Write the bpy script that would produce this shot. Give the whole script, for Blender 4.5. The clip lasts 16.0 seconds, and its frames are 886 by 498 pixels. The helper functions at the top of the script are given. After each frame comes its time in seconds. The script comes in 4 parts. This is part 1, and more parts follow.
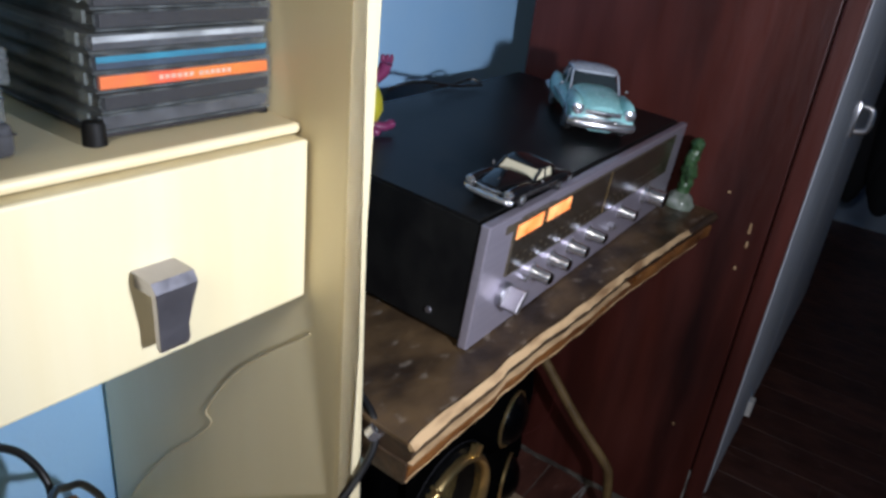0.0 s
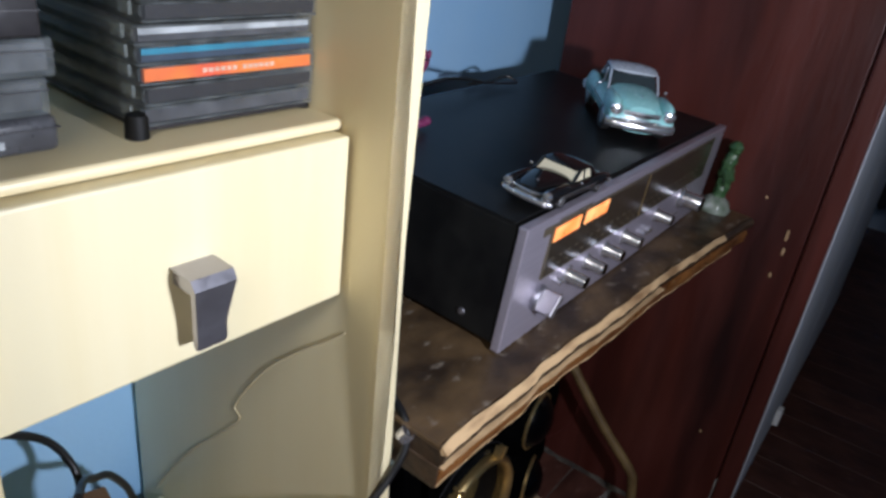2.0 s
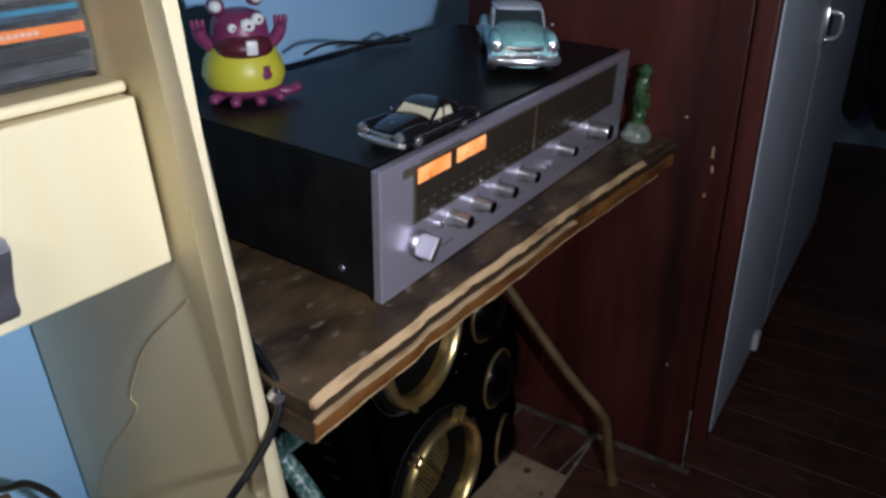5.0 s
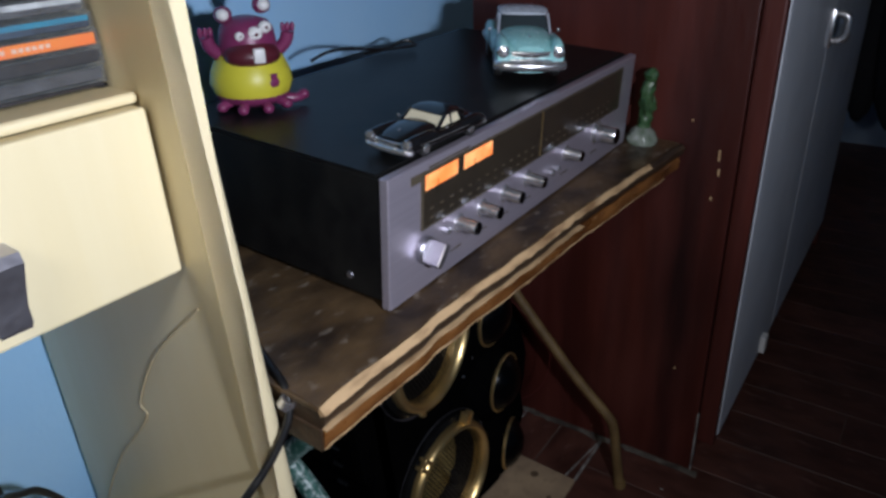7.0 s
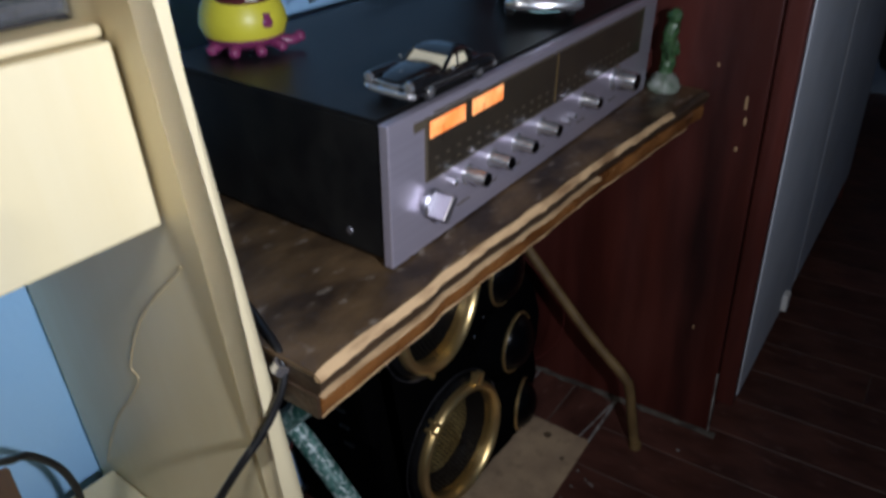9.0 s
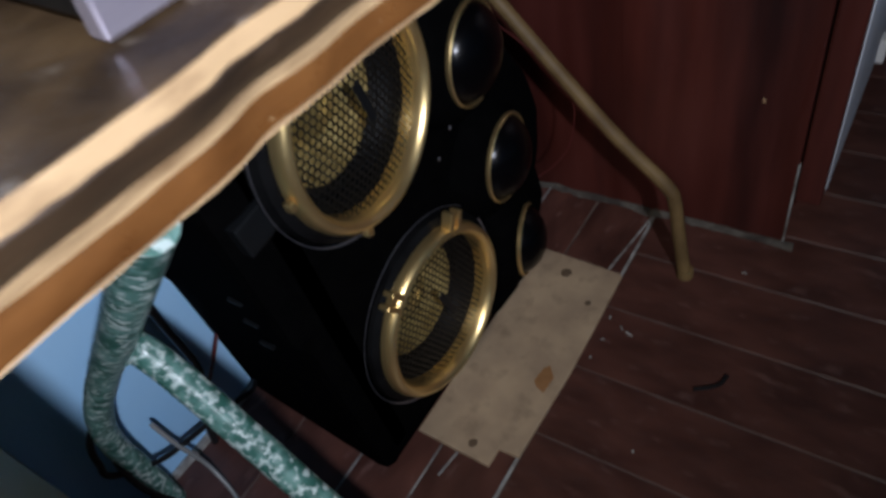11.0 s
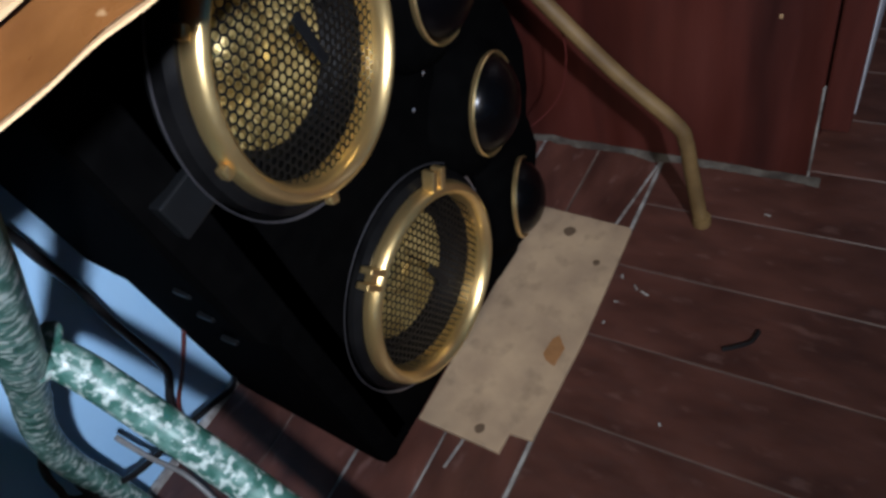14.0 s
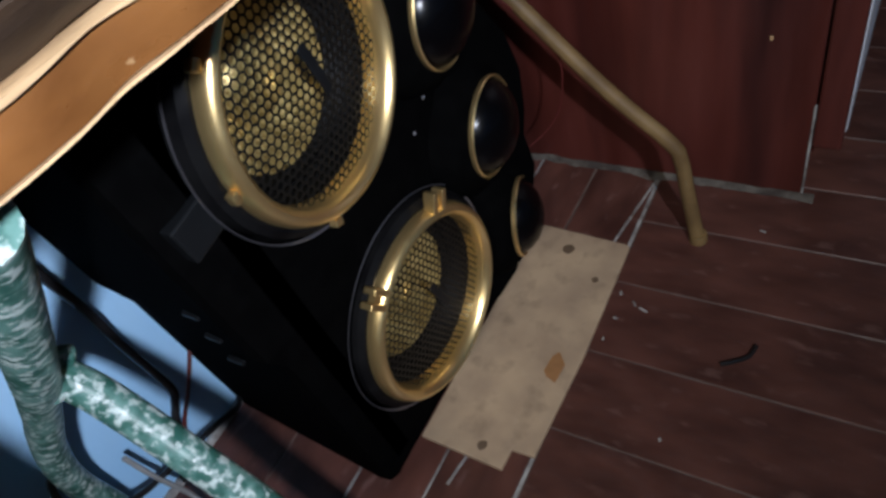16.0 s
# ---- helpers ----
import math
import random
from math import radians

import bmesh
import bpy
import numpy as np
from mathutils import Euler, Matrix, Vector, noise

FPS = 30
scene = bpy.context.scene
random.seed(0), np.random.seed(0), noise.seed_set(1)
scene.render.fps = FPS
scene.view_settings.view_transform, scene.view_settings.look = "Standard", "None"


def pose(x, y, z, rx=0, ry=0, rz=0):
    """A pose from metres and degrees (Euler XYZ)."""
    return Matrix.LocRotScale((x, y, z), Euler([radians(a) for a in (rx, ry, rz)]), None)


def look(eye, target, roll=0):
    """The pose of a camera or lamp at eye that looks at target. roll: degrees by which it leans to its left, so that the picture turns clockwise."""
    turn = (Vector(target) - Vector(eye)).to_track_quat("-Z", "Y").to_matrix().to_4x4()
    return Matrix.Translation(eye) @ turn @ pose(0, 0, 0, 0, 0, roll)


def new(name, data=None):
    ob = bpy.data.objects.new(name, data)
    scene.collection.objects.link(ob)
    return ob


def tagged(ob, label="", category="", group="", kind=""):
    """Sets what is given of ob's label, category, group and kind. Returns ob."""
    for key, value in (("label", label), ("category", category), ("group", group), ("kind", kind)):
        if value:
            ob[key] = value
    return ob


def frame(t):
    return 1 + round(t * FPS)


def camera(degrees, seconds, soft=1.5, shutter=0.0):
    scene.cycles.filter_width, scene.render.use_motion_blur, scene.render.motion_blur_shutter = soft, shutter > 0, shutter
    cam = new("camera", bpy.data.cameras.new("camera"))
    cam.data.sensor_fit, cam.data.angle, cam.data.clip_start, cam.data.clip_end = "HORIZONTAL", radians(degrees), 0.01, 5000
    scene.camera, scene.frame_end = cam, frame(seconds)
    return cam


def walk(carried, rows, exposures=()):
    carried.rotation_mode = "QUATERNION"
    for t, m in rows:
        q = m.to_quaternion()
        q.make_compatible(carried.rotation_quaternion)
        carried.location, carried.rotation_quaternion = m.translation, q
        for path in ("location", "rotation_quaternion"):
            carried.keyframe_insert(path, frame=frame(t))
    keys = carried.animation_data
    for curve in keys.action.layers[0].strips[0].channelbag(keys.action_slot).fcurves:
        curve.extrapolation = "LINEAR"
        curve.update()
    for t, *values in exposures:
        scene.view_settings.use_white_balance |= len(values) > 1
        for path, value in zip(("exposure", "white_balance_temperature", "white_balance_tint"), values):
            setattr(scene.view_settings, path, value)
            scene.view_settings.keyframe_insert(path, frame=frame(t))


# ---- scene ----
cam = camera(63.6, 16.0, soft=3.0, shutter=0.8)
PATH = [
    (0, (-0.475, -0.261, 0.946), (1.062, 0.692, 0.092), 6.6),
    (0.5, (-0.473, -0.258, 0.948), (1.068, 0.691, 0.098), 6.9),
    (1, (-0.473, -0.254, 0.946), (1.06, 0.704, 0.091), 6.6),
    (1.5, (-0.472, -0.249, 0.944), (1.052, 0.715, 0.08), 6.9),
    (2, (-0.473, -0.244, 0.944), (1.027, 0.75, 0.072), 7.4),
    (2.5, (-0.473, -0.261, 0.946), (0.98, 0.806, 0.08), 4.1),
    (3, (-0.467, -0.297, 0.937), (0.909, 0.868, 0.072), 0.8),
    (3.5, (-0.46, -0.329, 0.935), (0.876, 0.87, 0.053), -0.8),
    (4, (-0.418, -0.352, 0.932), (1.001, 0.736, 0.037), -1.5),
    (4.2, (-0.411, -0.354, 0.925), (1.038, 0.691, 0.025), -1.8),
    (6.5, (-0.403, -0.341, 0.91), (1.066, 0.674, 0.009), -2.0),
    (7, (-0.406, -0.348, 0.919), (1.051, 0.687, 0.022), -2.4),
    (7.5, (-0.404, -0.343, 0.912), (1.053, 0.691, 0.014), -2.1),
    (8, (-0.405, -0.341, 0.911), (1.062, 0.688, 0.022), -2.3),
    (8.2, (-0.407, -0.347, 0.914), (1.056, 0.693, 0.032), -2.7),
    (10.3, (-0.201, -0.258, 0.784), (0.967, 0.736, -0.5), -7.9),
    (10.5, (-0.168, -0.245, 0.758), (0.969, 0.751, -0.551), -9.8),
    (11, (-0.114, -0.22, 0.691), (0.956, 0.734, -0.703), -13.9),
    (11.5, (-0.088, -0.203, 0.658), (0.944, 0.756, -0.761), -17.2),
    (12, (-0.071, -0.195, 0.631), (0.945, 0.74, -0.816), -18.4),
    (12.5, (-0.068, -0.194, 0.621), (0.94, 0.726, -0.842), -18.4),
    (13, (-0.067, -0.191, 0.62), (0.939, 0.745, -0.834), -19.0),
    (13.5, (-0.064, -0.189, 0.62), (0.946, 0.745, -0.832), -19.2),
    (14, (-0.065, -0.192, 0.622), (0.949, 0.749, -0.822), -19.3),
    (14.5, (-0.062, -0.188, 0.623), (0.97, 0.735, -0.819), -18.8),
    (15, (-0.067, -0.197, 0.63), (0.977, 0.73, -0.802), -18.6),
    (15.5, (-0.067, -0.19, 0.631), (0.98, 0.746, -0.793), -18.9),
    (16, (-0.07, -0.196, 0.633), (0.978, 0.754, -0.781), -19.4),
]
EXPOSURES = [(0, -0.15), (2.0, -0.2), (4.2, -0.55), (8.2, -0.5), (10.3, -0.4), (10.6, -0.15), (11.0, 0.35), (11.5, 0.8), (12.5, 1.0), (14.0, 1.1), (16, 1.0)]
walk(cam, [(t, look(eye, target, roll)) for t, eye, target, roll in PATH], EXPOSURES)

# ---- light: a torch beside the viewer, an added unseen fill for the shelf, faint evening sky ----
world = bpy.data.worlds.new("evening")
scene.world = world
world.use_nodes = True
world.node_tree.nodes["Background"].inputs[0].default_value = (0.45, 0.6, 1.0, 1)
world.node_tree.nodes["Background"].inputs[1].default_value = 0.004


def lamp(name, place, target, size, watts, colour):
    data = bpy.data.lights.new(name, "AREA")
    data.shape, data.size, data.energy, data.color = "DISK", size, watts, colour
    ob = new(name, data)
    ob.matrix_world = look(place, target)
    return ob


# Unseen fill light, added to brighten the shelf's inner panel and top.
lamp("shelf_fill", (-1.0, -0.45, 1.40), (-0.25, 0.25, 0.85), 0.30, 4.2, (1.0, 0.97, 0.93))
beam = bpy.data.lights.new("torch_beam", "SPOT")
beam.energy, beam.color, beam.shadow_soft_size, beam.spot_size, beam.spot_blend = 28.0, (0.93, 0.99, 1.16), 0.02, radians(138), 1.0
torch = new("torch_beam", beam)
torch.matrix_world = look((-0.28, -0.57, 0.895), (0.15, 0.28, 0.88))


# ---- materials ----
def mat(name, colour, rough=0.5, metal=0.0, second=None, scale=20.0, stretch=(1, 1, 1), mix=0.5, bump=0.0, bump_scale=200.0,
        rough_var=0.1, coat=0.0, alpha=None, transmission=0.0, emission=0.0, random_tint=0.0, spec=0.5, speck=None, speck_range=(0.62, 0.72), speck_scale=None, contrast=(0.35, 0.65)):
    m = bpy.data.materials.new(name)
    m.use_nodes = True
    nt = m.node_tree
    b = nt.nodes["Principled BSDF"]
    second = second or tuple(c * 0.7 for c in colour)
    tc = nt.nodes.new("ShaderNodeTexCoord")
    mp = nt.nodes.new("ShaderNodeMapping")
    mp.inputs["Scale"].default_value = stretch
    nt.links.new(tc.outputs["Object"], mp.inputs[0])
    n1 = nt.nodes.new("ShaderNodeTexNoise")
    n1.inputs["Scale"].default_value, n1.inputs["Detail"].default_value = scale, 6
    nt.links.new(mp.outputs[0], n1.inputs["Vector"])
    n2 = nt.nodes.new("ShaderNodeTexNoise")
    n2.inputs["Scale"].default_value, n2.inputs["Detail"].default_value = bump_scale, 3
    nt.links.new(mp.outputs[0], n2.inputs["Vector"])
    ramp = nt.nodes.new("ShaderNodeMapRange")
    ramp.inputs[1].default_value, ramp.inputs[2].default_value = contrast
    ramp.inputs[3].default_value, ramp.inputs[4].default_value = 0.0, mix
    nt.links.new(n1.outputs[0], ramp.inputs[0])
    mixer = nt.nodes.new("ShaderNodeMix")
    mixer.data_type = "RGBA"
    mixer.inputs[6].default_value, mixer.inputs[7].default_value = (*colour, 1), (*second, 1)
    nt.links.new(ramp.outputs[0], mixer.inputs[0])
    out = mixer.outputs[2]
    if speck:
        n3 = nt.nodes.new("ShaderNodeTexNoise")
        n3.inputs["Scale"].default_value, n3.inputs["Detail"].default_value = speck_scale or bump_scale, 5
        nt.links.new(mp.outputs[0], n3.inputs["Vector"])
        sr = nt.nodes.new("ShaderNodeMapRange")
        sr.inputs[1].default_value, sr.inputs[2].default_value = speck_range
        nt.links.new(n3.outputs[0], sr.inputs[0])
        m3 = nt.nodes.new("ShaderNodeMix")
        m3.data_type = "RGBA"
        m3.inputs[7].default_value = (*speck, 1)
        nt.links.new(sr.outputs[0], m3.inputs[0])
        nt.links.new(out, m3.inputs[6])
        out = m3.outputs[2]
    if random_tint:
        info = nt.nodes.new("ShaderNodeObjectInfo")
        hsv = nt.nodes.new("ShaderNodeHueSaturation")
        val = nt.nodes.new("ShaderNodeMapRange")
        val.inputs[3].default_value, val.inputs[4].default_value = 1 - random_tint, 1 + random_tint
        nt.links.new(info.outputs["Random"], val.inputs[0])
        nt.links.new(val.outputs[0], hsv.inputs["Value"])
        nt.links.new(out, hsv.inputs["Color"])
        out = hsv.outputs[0]
    nt.links.new(out, b.inputs["Base Color"])
    rr = nt.nodes.new("ShaderNodeMapRange")
    rr.inputs[3].default_value, rr.inputs[4].default_value = max(0.0, rough - rough_var), min(1.0, rough + rough_var)
    nt.links.new(n2.outputs[0], rr.inputs[0])
    nt.links.new(rr.outputs[0], b.inputs["Roughness"])
    b.inputs["Metallic"].default_value = metal
    b.inputs["Specular IOR Level"].default_value = spec
    b.inputs["Coat Weight"].default_value = coat
    b.inputs["Transmission Weight"].default_value = transmission
    if alpha is not None:
        b.inputs["Alpha"].default_value = alpha
    if emission:
        nt.links.new(out, b.inputs["Emission Color"])
        b.inputs["Emission Strength"].default_value = emission
    if bump:
        bp = nt.nodes.new("ShaderNodeBump")
        bp.inputs["Strength"].default_value, bp.inputs["Distance"].default_value = bump, 0.001
        nt.links.new(n2.outputs[0], bp.inputs["Height"])
        nt.links.new(bp.outputs[0], b.inputs["Normal"])
    return m


M_WALL = mat("blue_wall_paint", (0.33, 0.61, 0.92), 0.7, second=(0.40, 0.66, 0.92), scale=6, mix=0.8, bump=0.5, bump_scale=120)
M_PALE = mat("pale_far_wall", (0.42, 0.55, 0.72), 0.8, scale=4, bump=0.3)
M_CEIL = mat("white_ceiling", (0.75, 0.75, 0.73), 0.8, scale=3, mix=0.2)
M_CREAM = mat("cream_laminate", (0.76, 0.66, 0.43), 0.42, second=(0.72, 0.60, 0.35), scale=14, stretch=(1, 1, 0.1), mix=0.6, bump=0.08, bump_scale=90)
M_CREAM2 = mat("cream_drawer_laminate", (0.78, 0.69, 0.46), 0.4, second=(0.73, 0.62, 0.37), scale=40, stretch=(1, 1, 0.06), mix=0.6, bump=0.08, bump_scale=90)
M_WARD = mat("red_stained_wood", (0.105, 0.027, 0.021), 0.40, spec=0.35, speck=(0.018, 0.006, 0.006), speck_range=(0.50, 0.74), speck_scale=9, second=(0.060, 0.012, 0.008), scale=16, stretch=(1, 1, 0.14), mix=0.95, bump=0.3, bump_scale=130, rough_var=0.15)
M_DOOR = mat("grey_painted_door", (0.60, 0.63, 0.68), 0.5, spec=0.4, second=(0.50, 0.53, 0.58), scale=9, mix=0.7, bump=0.1)
M_PLANK = mat("red_floor_plank", (0.125, 0.049, 0.036), 0.42, speck=(0.22, 0.12, 0.10), speck_range=(0.60, 0.86), speck_scale=38, second=(0.055, 0.021, 0.016), scale=14, stretch=(1.8, 0.8, 1), mix=0.9, bump=0.35, bump_scale=70, random_tint=0.22, rough_var=0.2)
M_GROUT = mat("floor_joint_filler", (0.085, 0.052, 0.042), 0.85, second=(0.17, 0.13, 0.11), scale=25, mix=0.8)
M_WHITE_JOINT = mat("pale_joint_filler", (0.40, 0.40, 0.38), 0.7, second=(0.12, 0.10, 0.09), scale=60, mix=0.9)
M_MORTAR = mat("dirty_mortar", (0.125, 0.11, 0.09), 0.85, second=(0.04, 0.03, 0.024), scale=38, mix=1.0, bump=0.8, bump_scale=150, contrast=(0.40, 0.60))
M_BOARD = mat("fibreboard_sheet", (0.48, 0.35, 0.22), 0.7, speck=(0.25, 0.18, 0.115), speck_range=(0.54, 0.80), speck_scale=45, second=(0.31, 0.22, 0.145), scale=18, mix=0.8, bump=0.4, bump_scale=160)
M_STAIN = mat("board_stain", (0.13, 0.085, 0.05), 0.7, scale=80)
M_STAIN2 = mat("board_torn_patch", (0.33, 0.16, 0.06), 0.7, scale=80)
M_TABLE = mat("dark_table_varnish", (0.115, 0.070, 0.034), 0.38, speck=(0.24, 0.20, 0.16), speck_range=(0.60, 0.76), speck_scale=42, second=(0.026, 0.016, 0.010), scale=13, stretch=(1, 1.8, 1), mix=1.0, bump=0.5, bump_scale=90, rough_var=0.2, contrast=(0.36, 0.64))
M_RAW = mat("bare_worn_wood", (0.55, 0.37, 0.20), 0.5, second=(0.20, 0.11, 0.05), scale=36, stretch=(0.5, 2, 2), mix=0.9, bump=0.7, bump_scale=110, contrast=(0.46, 0.68))
M_EDGE = mat("orange_varnished_edge", (0.22, 0.090, 0.026), 0.30, speck=(0.40, 0.25, 0.12), speck_range=(0.69, 0.75), speck_scale=95, second=(0.085, 0.030, 0.008), scale=26, stretch=(0.6, 1, 1.2), mix=0.95, bump=0.35, bump_scale=120)
M_DARKEDGE = mat("dark_brown_edge", (0.022, 0.013, 0.008), 0.5, second=(0.07, 0.04, 0.02), scale=40, stretch=(0.4, 2, 2), mix=0.8, bump=0.7, bump_scale=120)
M_GREEN = mat("chipped_green_paint", (0.030, 0.115, 0.090), 0.42, speck=(0.50, 0.60, 0.57), speck_range=(0.50, 0.62), speck_scale=170, second=(0.13, 0.27, 0.235), scale=80, mix=0.95, bump=0.12, bump_scale=330, contrast=(0.42, 0.60), rough_var=0.15)
M_BRASS = mat("ochre_painted_tube", (0.21, 0.135, 0.055), 0.55, spec=0.3, second=(0.10, 0.060, 0.025), scale=24, mix=0.9, bump=0.25)
M_RTOP = mat("black_steel_cover", (0.005, 0.005, 0.0055), 0.38, spec=0.22, second=(0.013, 0.013, 0.012), scale=30, mix=0.6, bump=0.12, bump_scale=700)
M_SPK = mat("black_speaker_vinyl", (0.0014, 0.0014, 0.0015), 0.85, spec=0.01, second=(0.0026, 0.0026, 0.0026), scale=60, mix=0.6, bump=0.2, bump_scale=400)
M_GLOSS = mat("glossy_black_plastic", (0.0015, 0.0015, 0.002), 0.24, spec=0.22, scale=30, rough_var=0.04)
M_FACE = mat("brushed_aluminium_face", (0.50, 0.46, 0.54), 0.34, metal=0.65, second=(0.43, 0.39, 0.47), scale=60, stretch=(0.05, 1, 6), mix=0.6, bump=0.05, bump_scale=300)
M_CHROME = mat("chrome", (0.84, 0.84, 0.86), 0.20, metal=0.9, scale=40, mix=0.15, rough_var=0.05)
M_ALU = mat("turned_aluminium", (0.72, 0.72, 0.76), 0.22, metal=0.9, scale=50, mix=0.2)
M_DIAL = mat("dark_dial_glass", (0.030, 0.024, 0.018), 0.22, second=(0.045, 0.034, 0.022), scale=20, rough_var=0.05)
M_PRINT = mat("dial_print", (0.085, 0.068, 0.045), 0.5, scale=40)
M_METER = mat("lit_meter_scale", (1.0, 0.26, 0.06), 0.5, second=(1.0, 0.48, 0.18), scale=45, mix=1.0, emission=0.9)
M_GOLD = mat("gold_ring_lacquer", (0.92, 0.68, 0.31), 0.30, metal=0.92, second=(0.84, 0.58, 0.24), scale=30, mix=0.4, rough_var=0.04)
M_CONE = mat("gold_woofer_cone", (0.74, 0.58, 0.24), 0.36, metal=0.45, second=(0.36, 0.25, 0.08), scale=45, mix=0.9)
M_GRILLE = mat("dark_grille_wire", (0.014, 0.013, 0.011), 0.35, metal=0.4, scale=60)
M_ACRYL = mat("smoky_clear_rim", (0.003, 0.003, 0.0035), 0.3, spec=0.04, second=(0.014, 0.014, 0.014), scale=30, rough_var=0.05)
M_LOGO = mat("grey_badge", (0.007, 0.008, 0.009), 0.40, spec=0.3, scale=40)
M_RUBBER = mat("black_rubber", (0.005, 0.005, 0.005), 0.6, spec=0.2, scale=60)
M_CABLE = mat("black_cable_sheath", (0.010, 0.010, 0.011), 0.38, scale=60)
M_REDWIRE = mat("dark_red_wire", (0.09, 0.014, 0.012), 0.5, scale=60)
M_CLEAR = mat("clear_case_plastic", (0.30, 0.33, 0.34), 0.14, second=(0.08, 0.09, 0.09), scale=60, mix=0.9, alpha=0.32, rough_var=0.05)
M_COVER = mat("clear_case_edge", (0.16, 0.17, 0.18), 0.15, scale=40, alpha=0.09)
M_TRAY = mat("dark_disc_tray", (0.022, 0.020, 0.022), 0.35, scale=60)
M_GREYCASE = mat("grey_disc_case", (0.30, 0.31, 0.31), 0.35, second=(0.16, 0.16, 0.16), scale=30, mix=0.8)
M_SMOKE = mat("smoky_disc_tray", (0.10, 0.105, 0.115), 0.3, second=(0.04, 0.04, 0.045), scale=45, mix=0.9)
M_NAVY = mat("navy_printed_spine", (0.035, 0.07, 0.12), 0.35, second=(0.02, 0.03, 0.05), scale=40, mix=0.9)
# Pale print of the tape labels, also the highlight painted on one disc case.
M_PALESTRIP = mat("pale_label_and_highlight", (0.62, 0.66, 0.68), 0.35, second=(0.25, 0.27, 0.28), scale=50, mix=0.9)
M_HINGE = mat("cloudy_clear_plastic", (0.42, 0.47, 0.46), 0.25, second=(0.22, 0.25, 0.25), scale=120, mix=0.9, alpha=0.6)
M_BLUESPINE = mat("blue_printed_spine", (0.02, 0.27, 0.40), 0.35, second=(0.02, 0.15, 0.26), scale=30, mix=0.8)
M_ORANGE = mat("orange_printed_spine", (0.92, 0.11, 0.035), 0.4, second=(0.95, 0.33, 0.03), scale=16, mix=1.0)
M_PRINTW = mat("pale_spine_print", (0.85, 0.55, 0.40), 0.5, scale=60)
M_TEAL = mat("pale_turquoise_enamel", (0.30, 0.60, 0.60), 0.25, second=(0.26, 0.54, 0.55), scale=30, coat=0.5)
M_GREYROOF = mat("grey_enamel_roof", (0.42, 0.46, 0.52), 0.28, scale=30, mix=0.3, coat=0.4)
M_BLKCAR = mat("black_enamel", (0.008, 0.008, 0.009), 0.12, scale=30, coat=0.6, rough_var=0.03)
M_CARGLASS = mat("dark_car_glass", (0.03, 0.04, 0.045), 0.1, scale=30, rough_var=0.03)
M_CREAMSEAT = mat("cream_car_interior", (0.62, 0.56, 0.40), 0.5, scale=60)
M_TYRE = mat("black_toy_tyre", (0.015, 0.015, 0.015), 0.6, scale=60)
M_PURPLE = mat("purple_vinyl", (0.22, 0.035, 0.11), 0.38, second=(0.17, 0.025, 0.085), scale=25, mix=0.6)
M_YELLOW = mat("yellow_vinyl", (0.66, 0.60, 0.05), 0.40, second=(0.56, 0.50, 0.04), scale=25, mix=0.5)
M_WHITE = mat("white_plastic", (0.78, 0.77, 0.75), 0.35, scale=40, mix=0.2)
M_MAROON = mat("maroon_vinyl", (0.10, 0.015, 0.025), 0.4, scale=40)
M_FIGGREEN = mat("green_figure_glaze", (0.025, 0.07, 0.025), 0.35, second=(0.06, 0.12, 0.05), scale=90, mix=1.0)
M_FIGBASE = mat("milky_glass_base", (0.24, 0.27, 0.23), 0.2, second=(0.10, 0.14, 0.09), scale=60, mix=0.9)
M_BROWNBOX = mat("brown_wood_box", (0.22, 0.12, 0.055), 0.5, second=(0.14, 0.07, 0.03), scale=18, stretch=(1, 0.2, 1), mix=0.9, bump=0.2)
M_TAN = mat("cream_cord", (0.58, 0.49, 0.31), 0.6, scale=60)
M_DARKCLOTH = mat("dark_cloth", (0.012, 0.013, 0.018), 0.9, scale=30, bump=0.4)
M_STEEL = mat("dull_steel_handle", (0.40, 0.39, 0.43), 0.34, metal=0.9, second=(0.34, 0.33, 0.37), scale=60, mix=0.5)


# ---- builders ----
def part(name, bm, material, parent=None, label="", smooth=False):
    bmesh.ops.recalc_face_normals(bm, faces=bm.faces)
    me = bpy.data.meshes.new(name)
    bm.to_mesh(me)
    bm.free()
    for m in (material if isinstance(material, (list, tuple)) else [material]):
        me.materials.append(m)
    if smooth:
        for p in me.polygons:
            p.use_smooth = True
        me.set_sharp_from_angle(angle=radians(40))
    ob = new(name, me)
    if parent is not None:
        ob.parent = parent
    if label:
        ob["label"] = label
    return ob


def thing(name, m, label, category, group="", kind=""):
    ob = new(name)
    ob.empty_display_size = 0.02
    ob.matrix_world = m
    return tagged(ob, label, category, group, kind)


def box(x0, y0, z0, x1, y1, z1, bevel=0.0, seg=2, bm=None):
    bm2 = bmesh.new()
    bmesh.ops.create_cube(bm2, size=1)
    for v in bm2.verts:
        v.co = Vector(((x0 + x1) / 2 + v.co.x * (x1 - x0), (y0 + y1) / 2 + v.co.y * (y1 - y0), (z0 + z1) / 2 + v.co.z * (z1 - z0)))
    if bevel:
        bmesh.ops.bevel(bm2, geom=bm2.edges[:], offset=bevel, segments=seg, affect="EDGES", profile=0.5)
    return join(bm, bm2)


